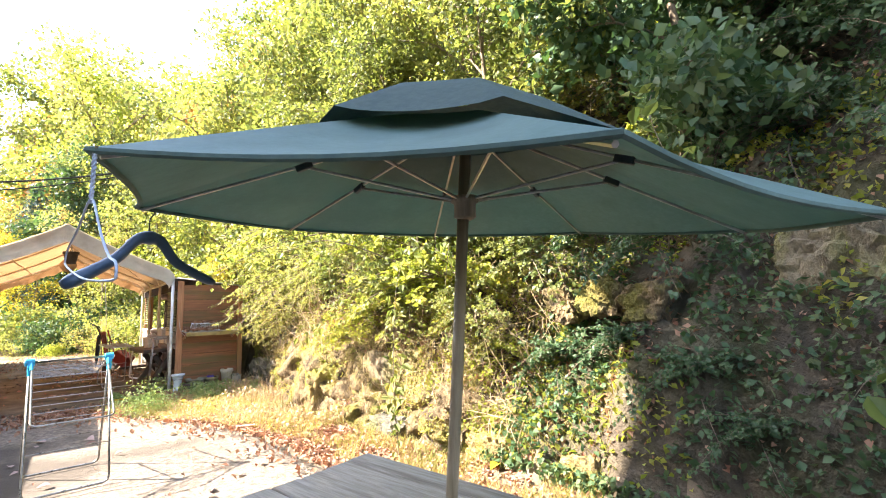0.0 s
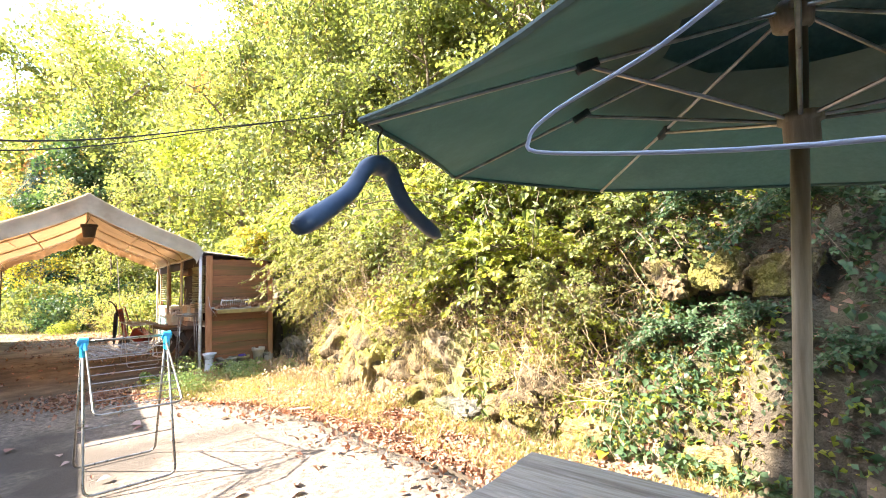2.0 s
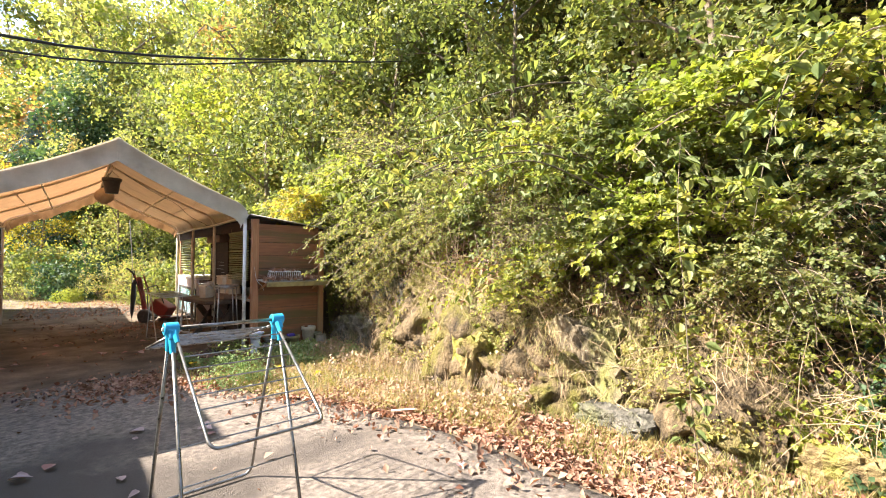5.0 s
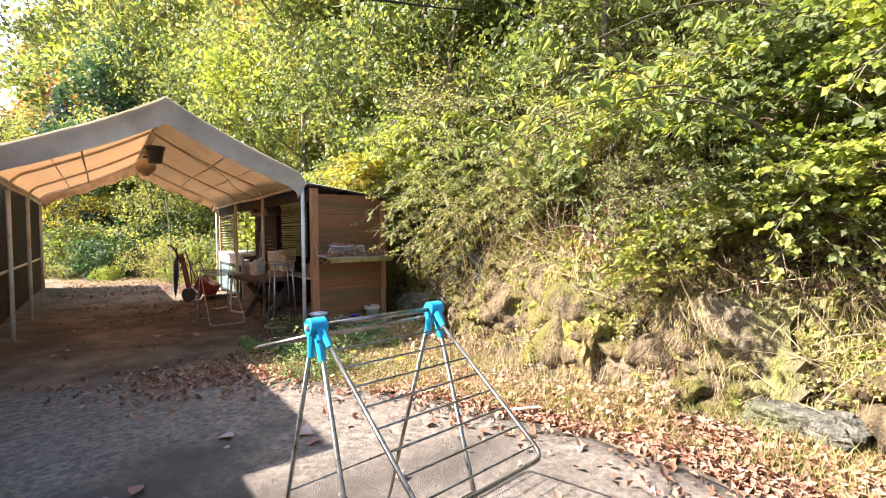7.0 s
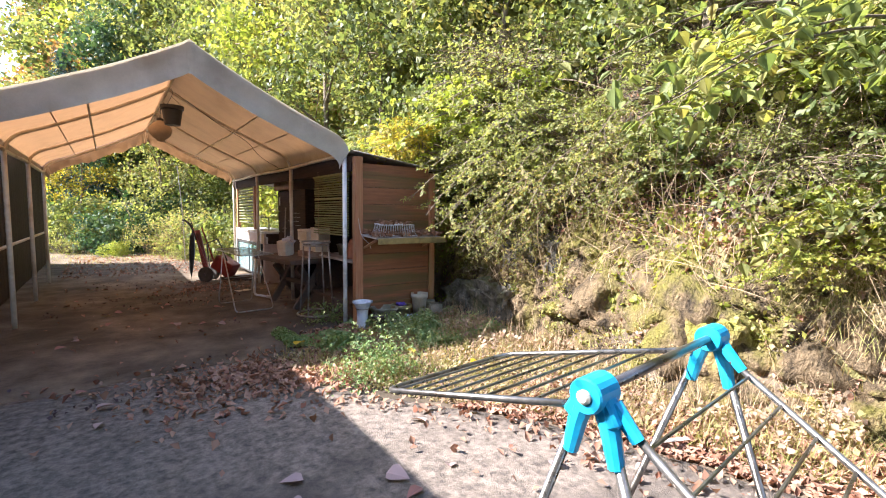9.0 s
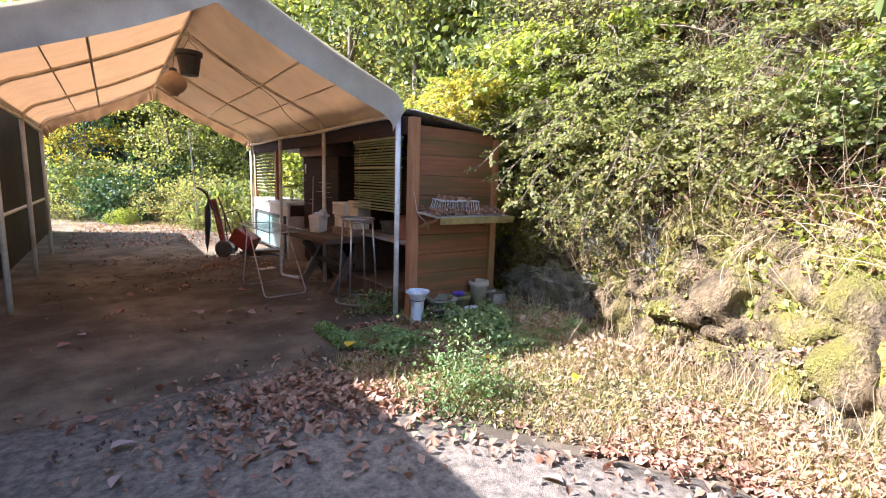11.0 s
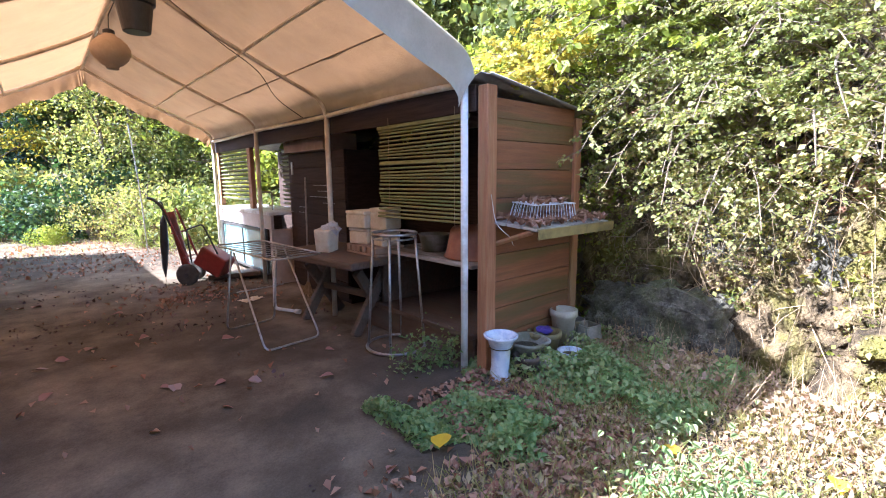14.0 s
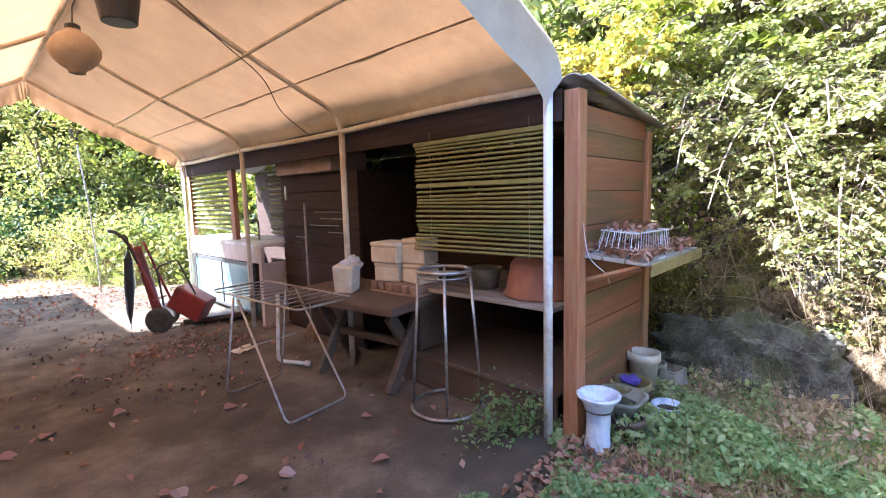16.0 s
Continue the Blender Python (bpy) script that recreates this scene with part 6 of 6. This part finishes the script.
for a in ((1.44, -3.62, 0.25, 0.26, 0.30, 0.46, 1, "upright mossy ochre boulder at the foot of the bank", M_MOSSROCK), (1.62, -4.1, 0.06, 0.26, 0.30, 0.16, 3, "low ledge rock patched with moss", M_MOSSROCK),
          (1.98, -4.62, 0.30, 0.36, 0.85, 0.72, 21, "broad brown slab of rock leaning on the bank", M_ROCK, 0.3), (1.62, -5.3, 0.05, 0.24, 0.40, 0.17, 5, "pale block of rock beside dry leaves", M_GREYROCK),
          (1.70, -0.75, 0.12, 0.42, 0.72, 0.50, 14, "grey sloping rock behind the flower pots", M_GREYROCK, 0.2), (1.95, -1.45, 0.85, 0.30, 0.55, 0.42, 22, "grey rock under the hanging branches", M_GREYROCK, 0.25),
          (1.86, -6.75, 0.08, 0.18, 0.30, 0.20, 9, "yellow moss-grown rock under fallen leaves", M_MOSSROCK), (1.97, -7.75, 0.08, 0.13, 0.22, 0.22, 23, "narrow yellow moss-grown stone at the foot of the bank", M_MOSSROCK),
          (2.50, -8.1, 1.48, 0.22, 0.24, 0.18, 10, "ochre broken rock high on the bank", M_CRAG, 0.6), (2.50, -7.66, 1.52, 0.2, 0.24, 0.2, 11, "ochre slab of broken rock in the bank", M_CRAG, 0.6), (2.50, -7.25, 1.45, 0.18, 0.2, 0.2, 24, "pale split rock in the bank", M_CRAG, 0.6),
          (2.42, -7.7, 0.5, 0.26, 0.3, 0.28, 12, "grey rock half hidden by ivy", M_ROCK), (2.35, -9.9, 0.5, 0.3, 0.5, 0.45, 13, "dark shaded rock in the bank", M_ROCK), (2.78, -9.35, 1.7, 0.3, 0.42, 0.34, 25, "large smooth dark rock in the shaded bank", M_ROCK, 0.2)):
    rock(*a)


# ---- climbing vine and overhanging branch with large leaves ----
def big_leaf():
    """A broad pointed leaf with a folded middle, base at the origin, pointing along x."""
    out = [(0, 0), (0.18, 0.30), (0.42, 0.36), (0.72, 0.20), (1.0, 0)]
    bm = bmesh.new()
    mid = [bm.verts.new((x, 0, -0.10 * x * x)) for x, _ in out]
    for s in (1, -1):
        edge = [bm.verts.new((x, s * w, 0.25 * w - 0.10 * x * x)) for x, w in out[1:-1]]
        ring = [mid[0]] + edge + [mid[-1]]
        for i in range(len(ring) - 1):
            c = [ring[i], ring[i + 1], mid[i + 1], mid[i]]
            c = [q for j, q in enumerate(c) if q not in c[:j]]
            if len(c) > 2:
                bm.faces.new(c)
    return bm


G_BIG = leafy("large_leaves", [(0.08, 0.14, 0.035), (0.14, 0.20, 0.045), (0.21, 0.26, 0.06), (0.38, 0.34, 0.07)], trans=0.42)


def leafy_stem(name, label, line, count, size, r0, spread, seed, material=None):
    root = thing(name, pose(0, 0, 0), label, "vine")
    pts = smooth_line(line, 8)
    part("stem", tube(pts, [r0 * (1 - 0.7 * i / (len(pts) - 1)) for i in range(len(pts))], 6), M_BARK, root, smooth=True)
    r = np.random.RandomState(seed)
    V, F = [], []
    proto = big_leaf()
    proto.verts.ensure_lookup_table()
    pv = np.array([tuple(v.co) for v in proto.verts])
    proto.verts.index_update()
    pf = [[v.index for v in f.verts] for f in proto.faces]
    tris = []
    for f in pf:
        tris += [[f[0], f[i], f[i + 1]] for i in range(1, len(f) - 1)]
    tris = np.array(tris)
    for k in range(count):
        p = pts[int((0.08 + 0.92 * (k + r.rand()) / count) * (len(pts) - 1))] + Vector(r.normal(size=3) * spread)
        az = r.rand() * 360
        m = Matrix.Translation(p) @ pose(0, 0, 0, r.normal() * 20, 25 + r.normal() * 22, az)
        s = size * (0.6 + 0.7 * r.rand())
        M3 = np.array(m.to_3x3())
        V.append(pv @ M3.T * s + np.array(p))
        F.append(tris + k * len(pv))
    proto.free()
    array_mesh("foliage", np.concatenate(V), np.concatenate(F), material or G_BIG, root)


leafy_stem("climbing_vine", "green vine with heart-shaped leaves climbing out of the grass", [(1.20, -6.15, 0.0), (1.18, -6.1, 0.6), (1.22, -6.05, 1.2), (1.35, -5.95, 1.8), (1.75, -5.8, 2.5)], 125, 0.095, 0.006, 0.06, 1)
leafy_stem("overhanging_branch", "leafy branch with broad green and yellowing leaves over the yard", [(2.6, -4.9, 2.2), (1.6, -4.6, 2.5), (0.7, -4.25, 2.35), (-0.1, -4.02, 1.95)], 210, 0.085, 0.014, 0.12, 2)
leafy_stem("overhanging_branch", "leafy branch with broad green leaves on a crooked stem", [(2.5, -5.4, 1.7), (1.7, -5.1, 2.1), (1.0, -4.9, 2.3), (0.5, -4.7, 2.15)], 110, 0.085, 0.012, 0.15, 3)
leafy_stem("overhanging_branch", "drooping branch with broad fresh leaves", [(2.6, -5.2, 2.9), (1.7, -5.0, 3.1), (0.9, -4.7, 2.95), (0.2, -4.4, 2.6)], 130, 0.09, 0.012, 0.16, 4)
leafy_stem("overhanging_branch", "low branch with fresh green leaves on the bank", [(2.2, -4.2, 1.2), (1.7, -4.15, 1.45), (1.35, -4.1, 1.35), (1.1, -4.05, 1.15)], 70, 0.085, 0.008, 0.10, 5)
leafy_stem("overhanging_branch", "long leafy branch whose tip is turning orange", [(2.4, -4.7, 2.5), (1.5, -4.5, 2.6), (0.6, -4.2, 2.35), (-0.06, -3.84, 1.9)], 190, 0.10, 0.012, 0.13, 12)
leafy_stem("overhanging_branch", "leafy branch arching over the yard", [(2.3, -4.2, 2.7), (1.5, -4.0, 2.85), (0.7, -3.75, 2.65), (0.05, -3.5, 2.3)], 150, 0.10, 0.012, 0.13, 13)
leafy_stem("climbing_vine", "vine with large green leaves hanging on the dark bank", [(2.5, -8.3, 3.3), (2.0, -8.5, 2.9), (1.75, -8.7, 2.5), (1.7, -8.9, 2.1)], 26, 0.16, 0.006, 0.08, 6)
leafy_stem("young_shrub", "bare stem with large green leaves by the dark bank", [(1.75, -9.9, 0.0), (1.7, -9.85, 0.6), (1.85, -9.75, 1.15), (1.95, -9.7, 1.35)], 16, 0.18, 0.008, 0.12, 7)
leafy_stem("creeping_vine", "vine with heart-shaped leaves trailing down the bank", [(2.7, -6.6, 3.3), (2.0, -6.5, 2.9), (1.75, -6.4, 2.3), (1.7, -6.3, 1.6)], 110, 0.10, 0.007, 0.12, 8)
leafy_stem("young_weed", "bright green sapling beyond the carport", [(-0.25, 8.2, 0.0), (-0.2, 8.2, 0.6), (-0.25, 8.2, 1.1), (-0.2, 8.15, 1.3)], 40, 0.16, 0.01, 0.2, 9)
# weed clump at the concrete's edge, fern by the post
leafy_stem("weed_clump", "clump of pale green weeds at the edge of the concrete", [(-0.85, -2.0, 0.02), (-0.65, -1.85, 0.10), (-0.45, -1.8, 0.10), (-0.3, -1.9, 0.06)], 1900, 0.032, 0.004, 0.15, 10, G_WEED)
leafy_stem("weed_clump", "feathery green weeds beside the white post", [(-0.35, 0.30, 0.02), (-0.2, 0.25, 0.10), (-0.05, 0.22, 0.10), (0.02, 0.15, 0.06)], 620, 0.034, 0.003, 0.09, 11, G_WEED)


# ---- large single leaves lying about ----
def lying_leaves():
    r = np.random.RandomState(77)
    mats = [leafy("yellow_fallen_leaf", [(0.60, 0.45, 0.02), (0.55, 0.40, 0.02)], None, 0.2), leafy("pale_fallen_leaf", [(0.36, 0.29, 0.19), (0.30, 0.22, 0.13)], None, 0.1), leafy("brown_fallen_leaf", [(0.25, 0.13, 0.07), (0.32, 0.19, 0.11)], None, 0.1)]
    labels = ["bright yellow fallen leaf lying on the ground", "pale dry leaf lying on the ground", "curled brown leaf lying on the ground"]
    protos = []
    for m in mats:
        bm = big_leaf()
        for v in bm.verts:
            v.co.z = v.co.z * 1.6 + 0.12
        protos.append(part("fallen_leaf", bm, m, None))
    spots = [(-0.85, -0.70, 0, 0.16), (-1.59, -3.03, 1, 0.12), (-2.45, -1.41, 1, 0.12), (0.02, -1.55, 0, 0.12), (0.55, -4.56, 1, 0.16), (1.72, -7.0, 0, 0.14), (0.35, -2.1, 0, 0.12)]
    for k in range(60):
        x, y = -2.9 + 3.4 * r.rand(), -8.2 + 7.4 * r.rand()
        spots.append((x, y, 1 + r.randint(2), 0.06 + 0.08 * r.rand()))
    for k in range(26):
        spots.append((-2.9 + 2.6 * r.rand(), -0.7 + 5.5 * r.rand(), 2 if r.rand() < 0.8 else 1, 0.07 + 0.06 * r.rand()))
    first = [True] * 3
    for x, y, k, s in spots:
        z = 0.037 if (x < float(slab_edge(y)) and y < -1.0) else float(height(x, y)) + (0.035 if k == 0 else 0.004)
        m = pose(x, y, z, r.normal() * 10, r.normal() * 8, r.rand() * 360) @ Matrix.Diagonal((s, s, s, 1))
        if first[k]:
            first[k] = False
            protos[k].matrix_basis = m
            tagged(protos[k], labels[k], "leaf", "single leaves on the ground")
        else:
            copy_thing(protos[k], m).matrix_basis = m


lying_leaves()


# ---- small things ----
wire = thing("lamp_wire", pose(0, 0, 0), "thin black wire drooping under the carport cover", "wire")
part("wire", tube(smooth_line([(-1.56, 1.82, 2.93), (-1.0, 1.96, 2.60), (-0.62, 2.12, 2.43), (-0.36, 2.34, 2.24), (-0.03, 2.48, 2.09)], 8), 0.004, 5), M_CABLE, wire, smooth=True)
bm = bmesh.new()
bmesh.ops.create_grid(bm, x_segments=14, y_segments=10, size=0.5)
for v in bm.verts:
    a = noise.noise(v.co * 4 + Vector((3, 1, 0)))
    v.co = Vector((v.co.x * 0.26 * (1 + 0.3 * a), v.co.y * 0.16 * (1 + 0.4 * a), 0.012 + 0.03 * abs(noise.noise(v.co * 6))))
scrap = part("plastic_scrap", bm, M_FOAM, None)
scrap.matrix_basis = pose(-0.47, 3.2, float(height(-0.47, 3.2)), 0, 0, 20)
tagged(scrap, "crumpled white plastic scrap on the earth floor", "scrap")
string = thing("tie_string", pose(0, 0, 0), "loose white string tied to the shelf bracket", "string")
part("string", tube(smooth_line([(0.10, -0.165, 1.32), (0.13, -0.19, 1.12), (0.19, -0.26, 1.02), (0.21, -0.28, 0.96)], 6), 0.0025, 5), M_WHITEWIRE, string)
stick = thing("plastic_strip", pose(0.35, -3.9, 0.05, 0, 0, -25), "white strip of plastic among the fallen leaves", "scrap")
part("strip", box(-0.11, 0.11, -0.018, 0.018, 0.0, 0.006, 0.002), M_FOAM, stick)


def crumpled(name, label, x, y, r, seed, material, squash=0.7):
    bm = bmesh.new()
    bmesh.ops.create_icosphere(bm, subdivisions=3, radius=r)
    for v in bm.verts:
        q = v.co.normalized()
        v.co *= 1 + 0.35 * noise.noise(q * 3 + Vector((seed, 0, 0))) + 0.22 * abs(noise.noise(q * 8 + Vector((0, seed, 0))))
        v.co.z = max(v.co.z, -r * 0.75) * squash
    ob = part(name, bm, material, None)
    ob.matrix_basis = pose(x, y, float(height(x, y)) + r * 0.75 * squash, 0, 0, seed * 40)
    return tagged(ob, label, "plastic bag")


M_BAG = surface("pale_blue_plastic", (0.50, 0.58, 0.58), (0.66, 0.70, 0.66), (0.36, 0.50, 0.52), 0.35, 18, 7, 0.1)
crumpled("plastic_bag", "crumpled pale blue plastic bag among the pots", 0.56, -0.36, 0.085, 1, M_BAG)
crumpled("plastic_bag", "crumpled white plastic bag lying in the weeds", 1.42, -0.62, 0.07, 2, M_FOAM)
tub = thing("plastic_tub", pose(0.40, -0.42, float(height(0.40, -0.42)), 0, 8, 20), "small cream plastic tub tipped among the pots", "tub")
part("tub", box(-0.075, 0.075, -0.055, 0.055, 0.0, 0.12, 0.012, seg=2), M_CREAM, tub)
cane = thing("bamboo_cane", pose(0, 0, 0), "thin pale cane standing in the thicket beyond the carport", "cane")
part("cane", tube(smooth_line([(-0.75, 8.2, 0.0), (-0.78, 8.2, 1.3), (-0.86, 8.2, 2.5)], 4), 0.012, 6), M_OLDWOOD, cane)
